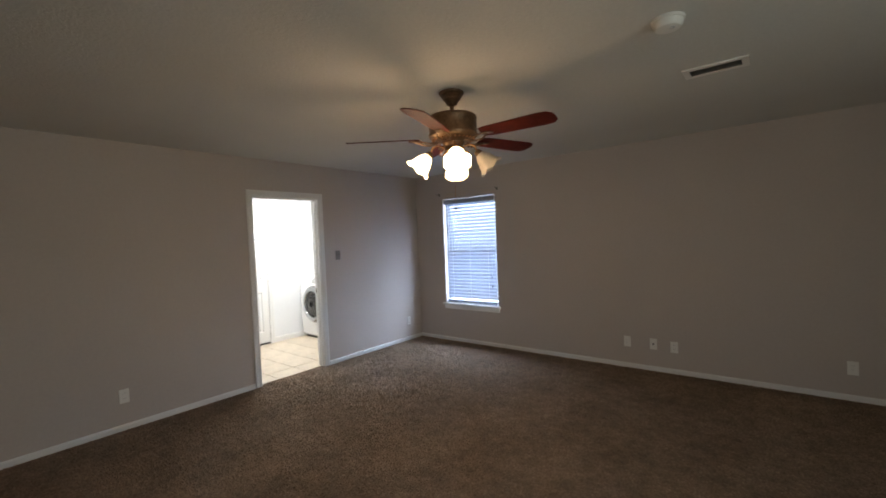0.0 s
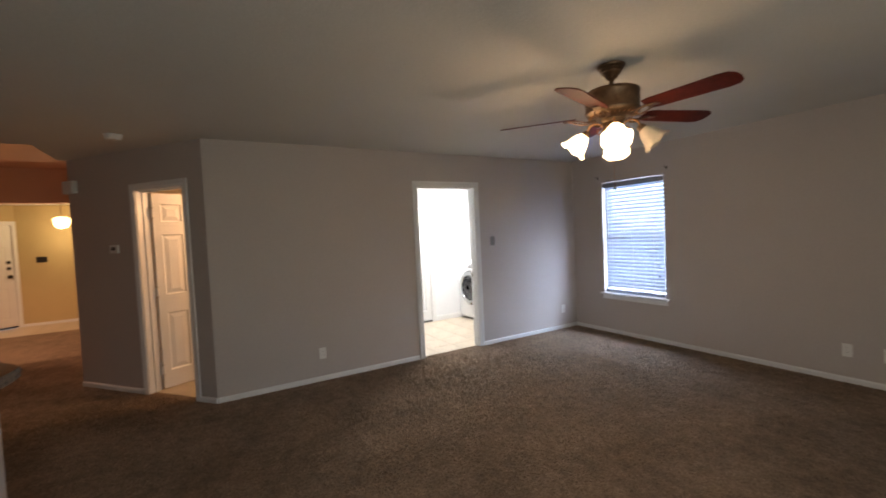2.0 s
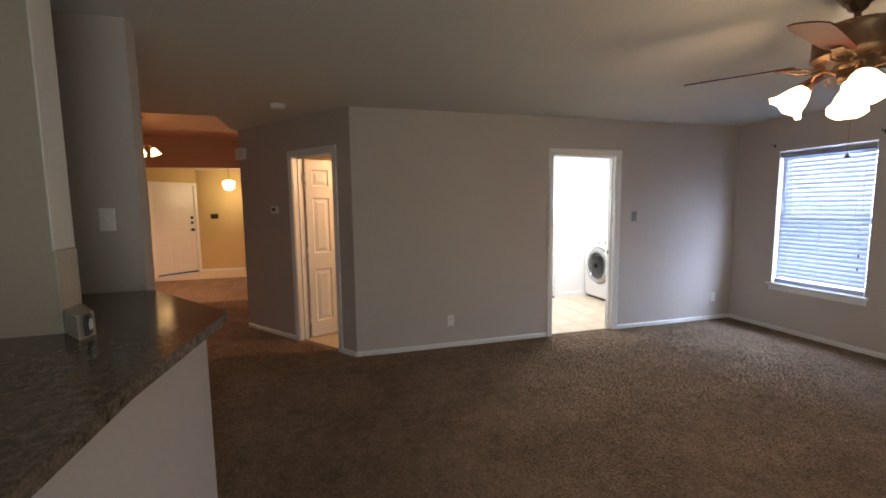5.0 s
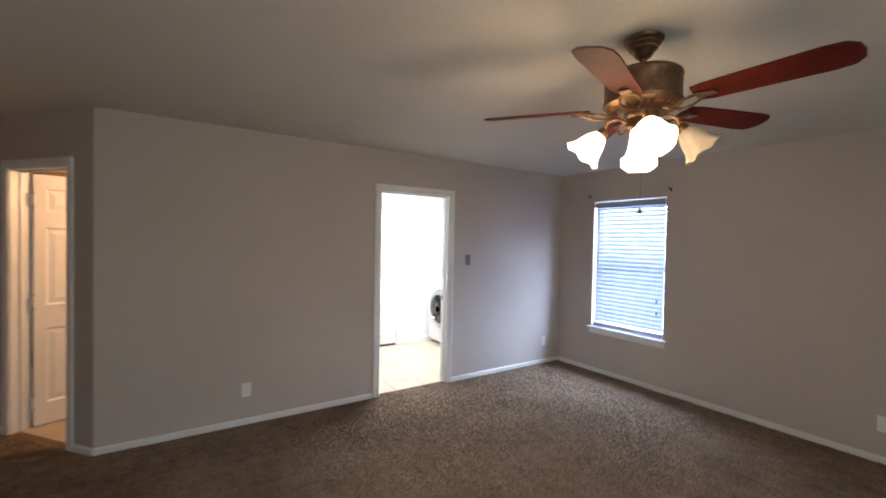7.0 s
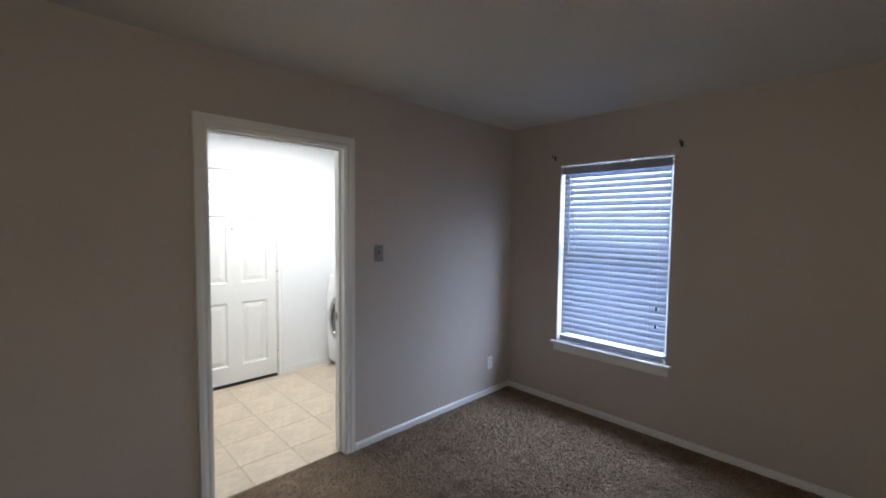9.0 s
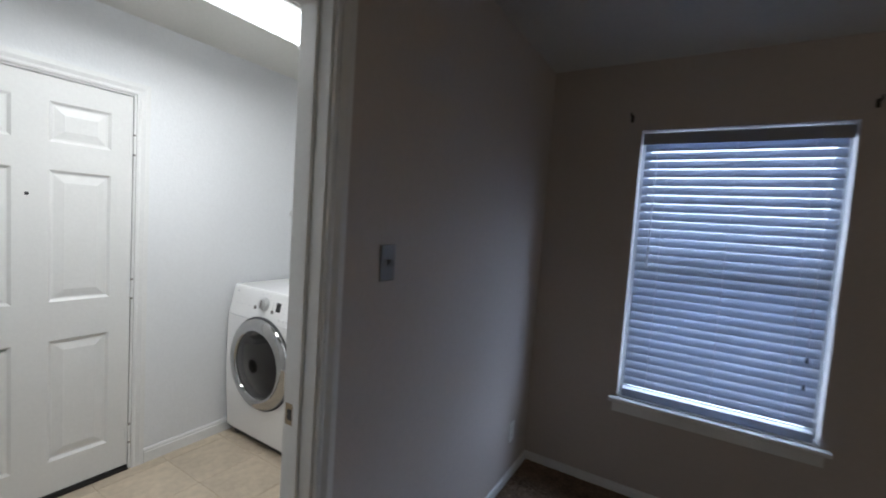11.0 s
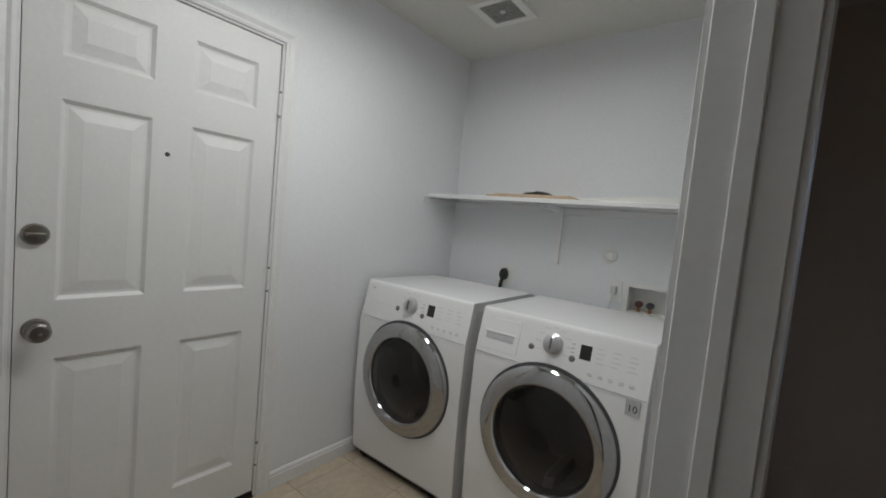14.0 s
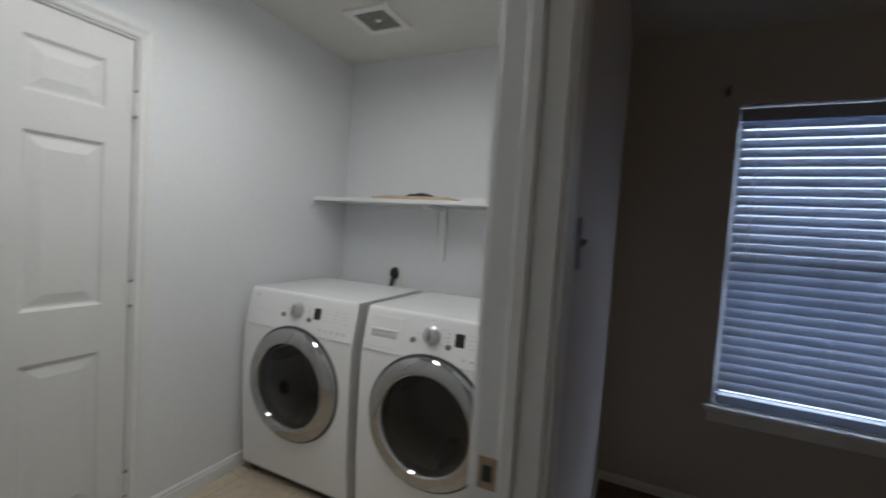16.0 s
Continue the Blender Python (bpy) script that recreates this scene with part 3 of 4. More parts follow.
part("apron", box(WX0 - 0.02, WX1 + 0.02, N - 0.014, N - 0.0005, WZ0 - 0.085, WZ0 - 0.026, bevel=0.003), TRIM, win)

blind = thing("window_blind", "white two-inch slatted blind, lowered and tilted nearly shut", "blind", pose((WX0 + WX1) / 2, N + 0.040, 0))
BW = 0.835
part("headrail", box(-BW / 2 - 0.005, BW / 2 + 0.005, -0.028, 0.028, 1.98, 2.022, bevel=0.004), SHADED_SLAT, blind)
part("valance", box(-BW / 2 - 0.012, BW / 2 + 0.012, -0.037, -0.031, 1.972, 2.030, bevel=0.002), SHADED_SLAT, blind)
part("bottom_rail", box(-BW / 2, BW / 2, -0.026, 0.026, 0.556, 0.600, bevel=0.004), SHADED_SLAT, blind)
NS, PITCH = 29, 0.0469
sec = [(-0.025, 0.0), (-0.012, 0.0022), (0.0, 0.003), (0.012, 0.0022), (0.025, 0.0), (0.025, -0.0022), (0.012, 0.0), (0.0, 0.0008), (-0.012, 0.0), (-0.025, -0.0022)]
first = part("slat", prism(sec, -BW / 2, BW / 2, "x"), SHADED_SLAT, blind)
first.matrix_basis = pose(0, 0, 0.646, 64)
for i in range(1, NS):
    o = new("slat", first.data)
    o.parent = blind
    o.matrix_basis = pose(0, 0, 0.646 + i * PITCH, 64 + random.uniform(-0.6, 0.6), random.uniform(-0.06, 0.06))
for x in (-0.30, 0.0, 0.30):
    for y in (-0.0245, 0.0245):
        part("ladder_cord", tube([(x, y, 0.61), (x, y, 1.97)], 0.0012, 6), PLATE, blind)
part("tilt_wand", tube([(-0.355, -0.034, 1.95), (-0.355, -0.036, 1.30)], 0.004, 8), VINYL, blind, "clear plastic tilt wand")
cord = part("lift_cord", tube([(0.36, -0.034, 1.95), (0.36, -0.035, 0.95)], 0.0014, 6), PLATE, blind)
for z in (0.80, 0.93):
    part("cord_tassel", lathe([(0, 0.03), (0.004, 0.028), (0.009, 0.0), (0, -0.002)], 14, pose(0.36, -0.035, z)), DARK, cord, "dark cord tassel")


def curtain_bracket(x, z):
    t = thing("curtain_bracket", "small dark iron curtain rod bracket on the wall", "bracket", pose(x, N, z), "curtain rod brackets")
    part("plate", box(-0.008, 0.008, -0.004, -0.0003, -0.02, 0.02, bevel=0.001, seg=1), IRON, t)
    part("hook", tube([(0, -0.003, 0.004), (0, -0.03, 0.004), (0, -0.045, 0.0), (0, -0.052, 0.012), (0, -0.05, 0.022)], 0.004, 8), IRON, t)
    return t


curtain_bracket(-4.345, 2.115)
curtain_bracket(-3.365, 2.115)


# ---- plates, outlets, switches ----
def plate(name, label, category, m, kind_of, group="", body=None):
    """A wall plate in the plane y = 0 looking to -y."""
    t = thing(name, label, category, m, group)
    w = 0.163 if kind_of == "triple" else 0.07
    part("cover_plate", box(-w / 2, w / 2, -0.006, -0.0004, -0.0575, 0.0575, bevel=0.0025), body or PLATE, t)
    if kind_of == "outlet":
        for z in (-0.02, 0.02):
            r = part("receptacle", lathe([(0, 0.0075), (0.0165, 0.0075), (0.0165, 0.005)], 20, pose(0, 0, z, 90)), PLATE, t)
            for x in (-0.006, 0.006):
                part("slot", box(x - 0.001, x + 0.001, -0.0079, -0.0076, z - 0.002, z + 0.007), DARK, r)
    elif kind_of in ("toggle", "triple"):
        for x in ((0.0,) if kind_of == "toggle" else (-0.046, 0.0, 0.046)):
            part("toggle", prism([(-0.005, -0.012), (-0.017, 0.006), (-0.012, 0.012), (-0.005, 0.010)], x - 0.005, x + 0.005, "x"), body or PLATE, t)
    elif kind_of == "jack":
        part("jack", box(-0.009, 0.009, -0.0085, -0.0055, -0.009, 0.009, bevel=0.001, seg=1), DARK, t)
    return t


west = lambda y, z: pose(W, y, z, 0, 0, 90)
plate("light_switch", "grey metal toggle switch plate beside the doorway", "light switch", west(3.985, 1.335), "toggle", body=STEEL_PLATE)
o = plate("wall_outlet", "white duplex outlet low on the taupe wall", "outlet", west(1.735, 0.285), "outlet", "wall outlets")
copy_thing(o, west(5.22, 0.285))
copy_thing(o, pose(-1.79, N, 0.285))
plate("phone_jack", "white jack plate low on the taupe wall", "jack plate", pose(-1.53, N, 0.285), "jack")
copy_thing(o, pose(-1.335, N, 0.275))
copy_thing(o, pose(-0.02, N, 0.275))
plate("light_switch", "white rocker switch plate on the grey wall end", "light switch", pose(-3.20, -0.555, 1.43, 0, 0, 90), "toggle")
th = thing("thermostat", "small white thermostat with a dark display", "thermostat", pose(*pt(0.685), 1.46, 0, 0, math.degrees(math.atan2(AU.y, AU.x))))
part("housing", box(-0.06, 0.06, -0.025, -0.0005, -0.042, 0.042, bevel=0.006), PLATE, th)
part("display", box(-0.03, 0.03, -0.0262, -0.0252, -0.012, 0.022), DARK, th)
ch = thing("door_chime", "off-white door chime box high on the wall", "door chime", pose(*pt(0.075), 2.13, 0, 0, math.degrees(math.atan2(AU.y, AU.x))))
part("housing", box(-0.085, 0.085, -0.05, -0.0005, -0.065, 0.065, bevel=0.008), PLATE, ch)
part("front_cover", box(-0.075, 0.075, -0.056, -0.0505, -0.055, 0.055, bevel=0.004), PLATE, ch)
plate("light_switch", "dark triple switch plate on the entry wall", "light switch", pose(-11.78, -2.03, 1.31, 0, 0, 90), "triple", body=IRON)


# ---- ceiling fixtures ----
def smoke_detector(x, y):
    t = thing("smoke_detector", "round white smoke detector on the ceiling", "smoke detector", pose(x, y, CEIL, 180), "smoke detectors")
    part("base", lathe([(0, 0.0005), (0.068, 0.0005), (0.068, 0.012), (0.062, 0.014)], 36), PLATE, t, smooth=True)
    part("cover", lathe([(0.062, 0.014), (0.06, 0.03), (0.05, 0.042), (0.03, 0.046), (0, 0.047)], 36), PLATE, t, smooth=True)
    part("test_button", lathe([(0, 0.0495), (0.01, 0.049), (0.011, 0.046)], 16, pose(0.02, 0.015, 0)), ENAMEL_GREY, t)
    return t


smoke_detector(-0.865, 2.82)
smoke_detector(-4.88, 0.13)

vent = thing("ceiling_vent", "white metal ceiling air register with dark louvres", "air vent", pose(-0.765, 3.64, CEIL))
part("frame", slab_with_holes(-0.16, 0.16, -0.085, 0.085, [(-0.125, 0.125, -0.05, 0.05)], -0.008, lambda u, v, w: (u, v, w - 0.0005)), PLATE, vent)
# black sheet for the dark of the duct, as the ceiling has no hole
part("duct_shade_sheet", box(-0.126, 0.126, -0.051, 0.051, -0.0012, -0.0004), DARK, vent)
for i in range(7):
    y = -0.045 + i * 0.015
    part("louvre", prism([(y - 0.004, -0.007), (y + 0.004, -0.002), (y + 0.0045, -0.003), (y - 0.0035, -0.008)], -0.124, 0.124, "x"), STEEL_PLATE, vent)

# ---- ceiling fan ----
FANX, FANY = -2.10, 2.87
DROP = 0.055
fan = thing("ceiling_fan", "bronze ceiling fan with cherry blades and four glass shades, one unlit", "ceiling fan", pose(FANX, FANY, CEIL - DROP))
part("canopy", lathe([(0, -0.0005), (0.074, -0.0005), (0.080, -0.006), (0.078, -0.016), (0.066, -0.024), (0.067, -0.032), (0.056, -0.042), (0.056, -0.050), (0.042, -0.060), (0.034, -0.078), (0.022, -0.088), (0.016, -0.090)], 40, pose(0, 0, DROP)), BRONZE, fan, smooth=True)
part("downrod", tube([(0, 0, 0.0), (0, 0, -0.10)], 0.013, 16), BRONZE, fan)
motor = part("motor_housing", lathe([(0.016, -0.084), (0.05, -0.087), (0.12, -0.093), (0.142, -0.098), (0.152, -0.106), (0.155, -0.117), (0.152, -0.125), (0.152, -0.208), (0.157, -0.216), (0.155, -0.228), (0.138, -0.243), (0.10, -0.255), (0.07, -0.262), (0, -0.263)], 56), BRONZE, fan, smooth=True)
for i in range(30):
    a = 2 * math.pi * i / 30
    v = part("vent_slot", box(0.116, 0.138, -0.0022, 0.0022, -0.252, -0.2445), BRASS, motor)
    v.matrix_basis = pose(0, 0, 0, 0, 0, math.degrees(a))
part("switch_housing", lathe([(0.07, -0.262), (0.068, -0.275), (0.058, -0.285), (0.058, -0.315), (0.064, -0.322), (0.06, -0.335), (0.03, -0.345), (0.012, -0.36), (0, -0.372)], 36), BRONZE, fan, smooth=True)


def blade_bm():
    bm = bmesh.new()
    out = [(0.215, -0.050), (0.26, -0.060), (0.60, -0.071), (0.652, -0.064), (0.677, -0.038), (0.683, 0.0), (0.677, 0.038), (0.652, 0.064), (0.60, 0.071), (0.26, 0.060), (0.215, 0.050), (0.207, 0.0)]
    top, bot = [bm.verts.new((x, y, 0.003)) for x, y in out], [bm.verts.new((x, y, -0.003)) for x, y in out]
    bm.faces.new(top), bm.faces.new(bot[::-1])
    for i in range(len(out)):
        j = (i + 1) % len(out)
        bm.faces.new((top[i], top[j], bot[j], bot[i]))
    return bm


for i in range(5):
    a = 1 + 72 * i
    bl = part("blade", blade_bm(), CHERRY, fan)
    bl.matrix_basis = pose(0, 0, -0.236, 0, 0, a) @ pose(0, 0, 0, -13)
    iron = bmesh.new()
    for s in (-1, 1):
        tube([(0.10, s * 0.012, -0.262), (0.145, s * 0.03, -0.270), (0.185, s * 0.042, -0.264), (0.225, s * 0.03, -0.250), (0.25, s * 0.006, -0.246)], 0.006, 8, iron)
    add_box(iron, 0.215, 0.285, -0.022, 0.022, -0.2495, -0.2445, bevel=0.002, seg=1)
    ir = part("blade_iron", iron, BRONZE, fan, smooth=True)
    ir.matrix_basis = pose(0, 0, 0, 0, 0, a)

SHADE = [(0.93 * r, 0.93 * h) for r, h in ((0.021, 0.0), (0.028, -0.005), (0.040, -0.020), (0.053, -0.045), (0.061, -0.070), (0.066, -0.092), (0.074, -0.110), (0.083, -0.122), (0.089, -0.128))]


def bell(m):
    """A bell glass with a scalloped rim, 3 mm thick."""
    bm, rings, top = bmesh.new(), [], SHADE[-1][1]
    for off, prof in ((0.0, SHADE), (0.003, SHADE[::-1])):
        for r, h in prof:
            k = (h / top) ** 3
            ring = []
            for i in range(60):
                a = 2 * math.pi * i / 60
                q, dz = (r - off) * (1 + 0.045 * k * math.cos(6 * a)), 0.006 * k * math.cos(6 * a) + off * 0.4
                ring.append(bm.verts.new(m @ Vector((q * math.cos(a), q * math.sin(a), h + dz))))
            rings.append(ring)
    for p, q in zip(rings, rings[1:] + rings[:1]):
        for i in range(60):
            bm.faces.new((p[i], p[(i + 1) % 60], q[(i + 1) % 60], q[i]))
    return bm


for i, az in enumerate((37, 123, 217, 311)):
    m = pose(0, 0, 0, 0, 0, az)
    arm = part("arm", tube([(0.05, 0, -0.305), (0.075, 0, -0.285), (0.105, 0, -0.278), (0.135, 0, -0.292), (0.150, 0, -0.332)], 0.0065, 10), BRASS, fan, smooth=True)
    arm.matrix_basis = m
    sc = part("scroll", tube([(0.055, 0, -0.325), (0.068, 0, -0.345), (0.085, 0, -0.345), (0.09, 0, -0.328), (0.08, 0, -0.318)], 0.005, 8), BRASS, arm, smooth=True)
    tilt = pose(0.150, 0, -0.330, 0, -42)
    part("socket", lathe([(0, 0.012), (0.016, 0.012), (0.022, 0.004), (0.026, -0.012), (0.024, -0.022), (0.018, -0.026)], 24, tilt), BRONZE, arm, smooth=True)
    sh = part("shade", bell(tilt @ pose(0, 0, -0.014)), FROST if az == 37 else LIT, arm, "unlit frosted bell glass shade" if az == 37 else "lit frosted bell glass shade", smooth=True)
    if az != 37:
        bp = pose(FANX, FANY, CEIL - DROP) @ m @ tilt @ Vector((0, 0, -0.150))
        lamp("fan_bulb", "POINT", 5, BULB, pose(*bp), 0.08)
ch2 = part("pull_chain", tube([(0.02, -0.026, -0.335), (0.02, -0.026, -0.668)], 0.0013, 6), BRASS, fan)
part("chain_fob", lathe([(0, 0.012), (0.004, 0.010), (0.009, 0.002), (0.013, -0.004), (0.010, -0.009), (0, -0.010)], 18, pose(0.02, -0.026, -0.678)), IRON, ch2)

# ---- bar top and backsplash ----
bar = thing("bar_top", "dark polished granite bar top with an angled end", "counter", pose(0, 0, 0))
BAR = [(EAST - 0.01, 0.0), (-1.84, 0.04), (-2.48, 0.102), (-2.55, 0.105), (-2.60, 0.07), (-3.195, -0.37), (-3.195, -0.70), (EAST - 0.01, -0.70)]
part("slab", prism(BAR, 1.032, 1.058, "z", bevel=0.005), GRANITE, bar)
part("built_up_edge", prism(BAR, 1.020, 1.0317, "z", bevel=0.003), GRANITE, bar, "granite strip thickening the edge")
tagged(part("wall_kitchen_base", box(-3.16, EAST, -0.68, -0.56, 0, 1.0195), KITCHEN_SHADE), "base under the bar in the kitchen wall's shaded brown", "wall", kind="structure")
bs = thing("backsplash", "cream tile backsplash end standing on the granite bar", "backsplash", pose(0, 0, 1.0585))
part("tile", box(-2.518, -2.392, -0.3795, -0.369, 0.0, 0.284, bevel=0.002), SPLASH, bs)
part("low_end", prism([(-2.398, -0.3685), (-2.275, -0.272), (-2.345, -0.255), (-2.512, -0.3685)], 0.0, 0.082, "z", bevel=0.003), SPLASH, bs, "low cream tile return")
bo = thing("wall_outlet", "black outlet with a white face on the cream backsplash", "outlet", pose(-2.306, -0.2620, 1.105, 0, 0, 194))
oc = part("cover_plate", box(-0.029, 0.029, -0.010, -0.0004, -0.034, 0.034, bevel=0.003), DARK, bo)
part("receptacle", box(-0.012, 0.017, -0.013, -0.0102, -0.018, 0.018, bevel=0.001, seg=1), PLATE, oc, "white socket face")
part("plug", box(-0.026, -0.014, -0.022, -0.0102, -0.012, 0.014, bevel=0.004), ENAMEL_GREY, bo, "grey plug standing out")

# ---- foyer lights ----
fl = thing("foyer_light", "bronze ceiling light with lit glass shades in the foyer", "ceiling light", pose(-8.5, -2.28, FC))
part("canopy", lathe([(0, -0.0005), (0.07, -0.0005), (0.06, -0.03), (0.012, -0.04)], 30), BRONZE, fl, smooth=True)
part("stem", tube([(0, 0, -0.035), (0, 0, -0.46)], 0.011, 12), BRONZE, fl)
part("hub", lathe([(0.01, -0.40), (0.06, -0.42), (0.07, -0.46), (0.04, -0.50), (0, -0.51)], 30), BRASS, fl, smooth=True)
for az in (20, 110, 200, 290):
    arm = part("arm", tube([(0.05, 0, -0.45), (0.11, 0, -0.43), (0.17, 0, -0.47)], 0.007, 8), BRASS, fl)
    arm.matrix_basis = pose(0, 0, 0, 0, 0, az)
    part("shade", lathe(SHADE + [(r - 0.003, h + 0.001) for r, h in SHADE[::-1]], 32, pose(0.17, 0, -0.48, 0, -20)), LIT_WARM, arm, "lit amber glass shade", smooth=True)
pe = thing("pendant_light", "lit frosted bowl pendant hanging in the entry", "pendant light", pose(-11.15, -1.55, 2.40))
part("canopy", lathe([(0, -0.0005), (0.055, -0.0005), (0.045, -0.025), (0.008, -0.03)], 24), BRONZE, pe, smooth=True)
part("stem", tube([(0, 0, -0.03), (0, 0, -0.29)], 0.006, 8), BRONZE, pe)
part("shade", lathe([(0.0, -0.27), (0.05, -0.275), (0.115, -0.30), (0.13, -0.33), (0.125, -0.40), (0.10, -0.46), (0.06, -0.49), (0, -0.50)], 36), LIT_WARM, pe, "lit frosted glass bowl", smooth=True)

# ---- laundry: machines ----


def hollow(ob, bm):
    """Cuts a closed shape out of a part that still stands at the origin."""
    me = bpy.data.meshes.new("cutter")
    bmesh.ops.recalc_face_normals(bm, faces=bm.faces)
    bm.to_mesh(me)
    bm.free()
    cutter = new("cutter", me)
    cut = ob.modifiers.new("cut", "BOOLEAN")
    cut.operation, cut.object, cut.solver = "DIFFERENCE", cutter, "EXACT"
    bpy.context.view_layer.update()
    done = bpy.data.meshes.new_from_object(ob.evaluated_get(bpy.context.evaluated_depsgraph_get()))
    ob.modifiers.clear()
    ob.data = done
    bpy.data.objects.remove(cutter)


def machine(name, label, x, washer):
    """A front loader, 0.686 wide, its front at local y = 0."""
    t = thing(name, label, "washer" if washer else "dryer", pose(x, 4.515, 0.0), "laundry machines")
    w = 0.343
    side = [(0.055, 0.025), (0.02, 0.06), (0.006, 0.30), (0.0, 0.50), (0.003, 0.76), (0.006, 0.80), (0.0415, 0.972), (0.046, 0.982), (0.056, 0.986), (0.60, 0.986), (0.66, 0.978), (0.68, 0.95), (0.68, 0.025)]
    dm = pose(0, 0.004, 0.545, 90)
    cabinet = part("cabinet", prism(side, -w, w, "x", bevel=0.004), ENAMEL, smooth=True, angle=17)
    hollow(cabinet, lathe([(0, 0.1), (0.2385, 0.1), (0.2385, -0.362), (0, -0.362)], 56, dm))
    cabinet.parent = t
    for sx in (-1, 1):
        for y in (0.08, 0.62):
            part("foot", lathe([(0, 0), (0.022, 0), (0.022, 0.02), (0.012, 0.026)], 14, pose(sx * 0.29, y, 0.0)), DARK, t)
    part("toe_shadow_gap", box(-w + 0.02, w - 0.02, 0.06, 0.065, 0.006, 0.03), DARK, t)
    part("panel_seam", box(-w + 0.004, w - 0.004, 0.0015, 0.0045, 0.801, 0.8035), ENAMEL_GREY, t)
    for sx in (-1, 1):
        part("side_panel", box(min(sx * w, sx * (w + 0.0015)), max(sx * w, sx * (w + 0.0015)), 0.075, 0.66, 0.04, 0.945, bevel=0.0005, seg=1), ENAMEL, t)
    # door: chrome ring, dark glass bowl
    door = part("door_ring", lathe([(0.274, -0.004), (0.277, 0.010), (0.272, 0.022), (0.264, 0.028), (0.240, 0.036), (0.217, 0.042), (0.208, 0.041), (0.203, 0.036), (0.199, 0.024)], 72, dm), CHROME, t, "polished chrome door ring", smooth=True)
    part("door_glass", lathe([(0.204, 0.030), (0.196, 0.030), (0.15, 0.040), (0.10, 0.047), (0.05, 0.050), (0, 0.051), (0, 0.047), (0.05, 0.046), (0.10, 0.043), (0.15, 0.036), (0.196, 0.026), (0.204, 0.026), (0.204, 0.030)], 56, dm), PORTHOLE, door, "smoked glass porthole", smooth=True).visible_shadow = False
    drum = part("drum", lathe([(0.230, -0.030), (0.2365, -0.040), (0.2365, -0.325), (0.215, -0.345), (0.12, -0.350), (0.07, -0.335), (0.05, -0.318), (0, -0.315)], 64, dm), DRUM, t, "stainless steel drum", smooth=True)
    for a in (35, 155, 275):
        part("drum_rib", prism([(0.2355, -0.045), (0.185, -0.075), (0.180, -0.10), (0.185, -0.29), (0.2355, -0.318)], -0.022, 0.022, "y", bevel=0.006), RIB, drum, "grey drum baffle").matrix_basis = dm @ pose(0, 0, 0, 0, 0, a)
    part("door_seal", lathe([(0.204, 0.022), (0.196, 0.006), (0.198, -0.016), (0.212, -0.030), (0.231, -0.032), (0.236, -0.02), (0.225, 0.0), (0.212, 0.018)], 56, dm), SEAL_AND_SHADOW, t, "dark grey rubber door seal", smooth=True)
    # dark rim drawn in for the shadow round the door ring
    part("ring_shadow", lathe([(0.286, -0.002), (0.285, 0.004), (0.270, 0.006)], 60, dm), SEAL_AND_SHADOW, door, smooth=True)
    # control panel: everything set on the sloping band
    tilt = pose(0, 0.0278, 0.905, -11.8)

    def on(nm, bm, material, parent=t, label=""):
        bmesh.ops.transform(bm, matrix=tilt, verts=bm.verts)
        return part(nm, bm, material, parent, label, smooth=True)

    kx = -0.01
    dial = on("dial", lathe([(0.040, 0.0), (0.040, 0.007), (0.034, 0.010), (0.032, 0.024), (0.026, 0.028), (0, 0.029)], 40, pose(kx, 0.0015, 0.0, 90)), SILVER, label="chrome programme dial")
    on("dial_mark", box(kx - 0.003, kx + 0.003, -0.034, -0.0275, -0.022, 0.022, bevel=0.001, seg=1), NICKEL, dial)
    on("display", box(0.095, 0.137, -0.0015, 0.003, -0.028, 0.026, bevel=0.001, seg=1), DARK, label="black display window")
    for bx, bz in ((-0.095, -0.03), (0.07, -0.035)):
        on("button", lathe([(0.012, 0), (0.012, 0.005), (0.008, 0.007), (0, 0.007)], 20, pose(bx, 0.0015, bz, 90)), NICKEL)
    for i in range(3):
        on("indicator", box(0.062, 0.074, -0.0014, 0.001, 0.017 - i * 0.016, 0.022 - i * 0.016), ENAMEL_GREY)
    for i in range(5):
        on("option_button", box(0.135 + i * 0.036, 0.152 + i * 0.036, -0.003, 0.002, -0.079, -0.064, bevel=0.002, seg=1), OPTION)
    for i in range(4):
        for j in range(3):
            on("print_bar", box(0.155 + j * 0.055, 0.155 + j * 0.055 + (0.032 if (i + j) % 2 else 0.024), -0.0007, 0.001, 0.022 - i * 0.017, 0.0255 - i * 0.017), PRINT)
    for i in range(9):
        a = math.radians(-30 + i * 30)
        px, pz = kx + 0.062 * math.cos(a), 0.062 * math.sin(a)
        on("print_bar", box(px - 0.011, px + 0.011, -0.0007, 0.001, pz - 0.0016, pz + 0.0016), PRINT)
    lg = on("logo", lathe([(0.0065, 0.0005), (0.006, 0.0016), (0, 0.0018)], 18, pose(-0.312, 0.002, 0.044, 90)), ENAMEL_GREY)
    on("logo_bar", box(-0.300, -0.280, -0.0007, 0.001, 0.040, 0.048), ENAMEL_GREY, lg)
    if washer:
        on("detergent_drawer", box(-0.33, -0.155, -0.0016, 0.004, -0.088, 0.046, bevel=0.0012, seg=1), ENAMEL)
        on("drawer_seam", box(-0.1535, -0.1515, -0.001, 0.004, -0.085, 0.05), ENAMEL_GREY)
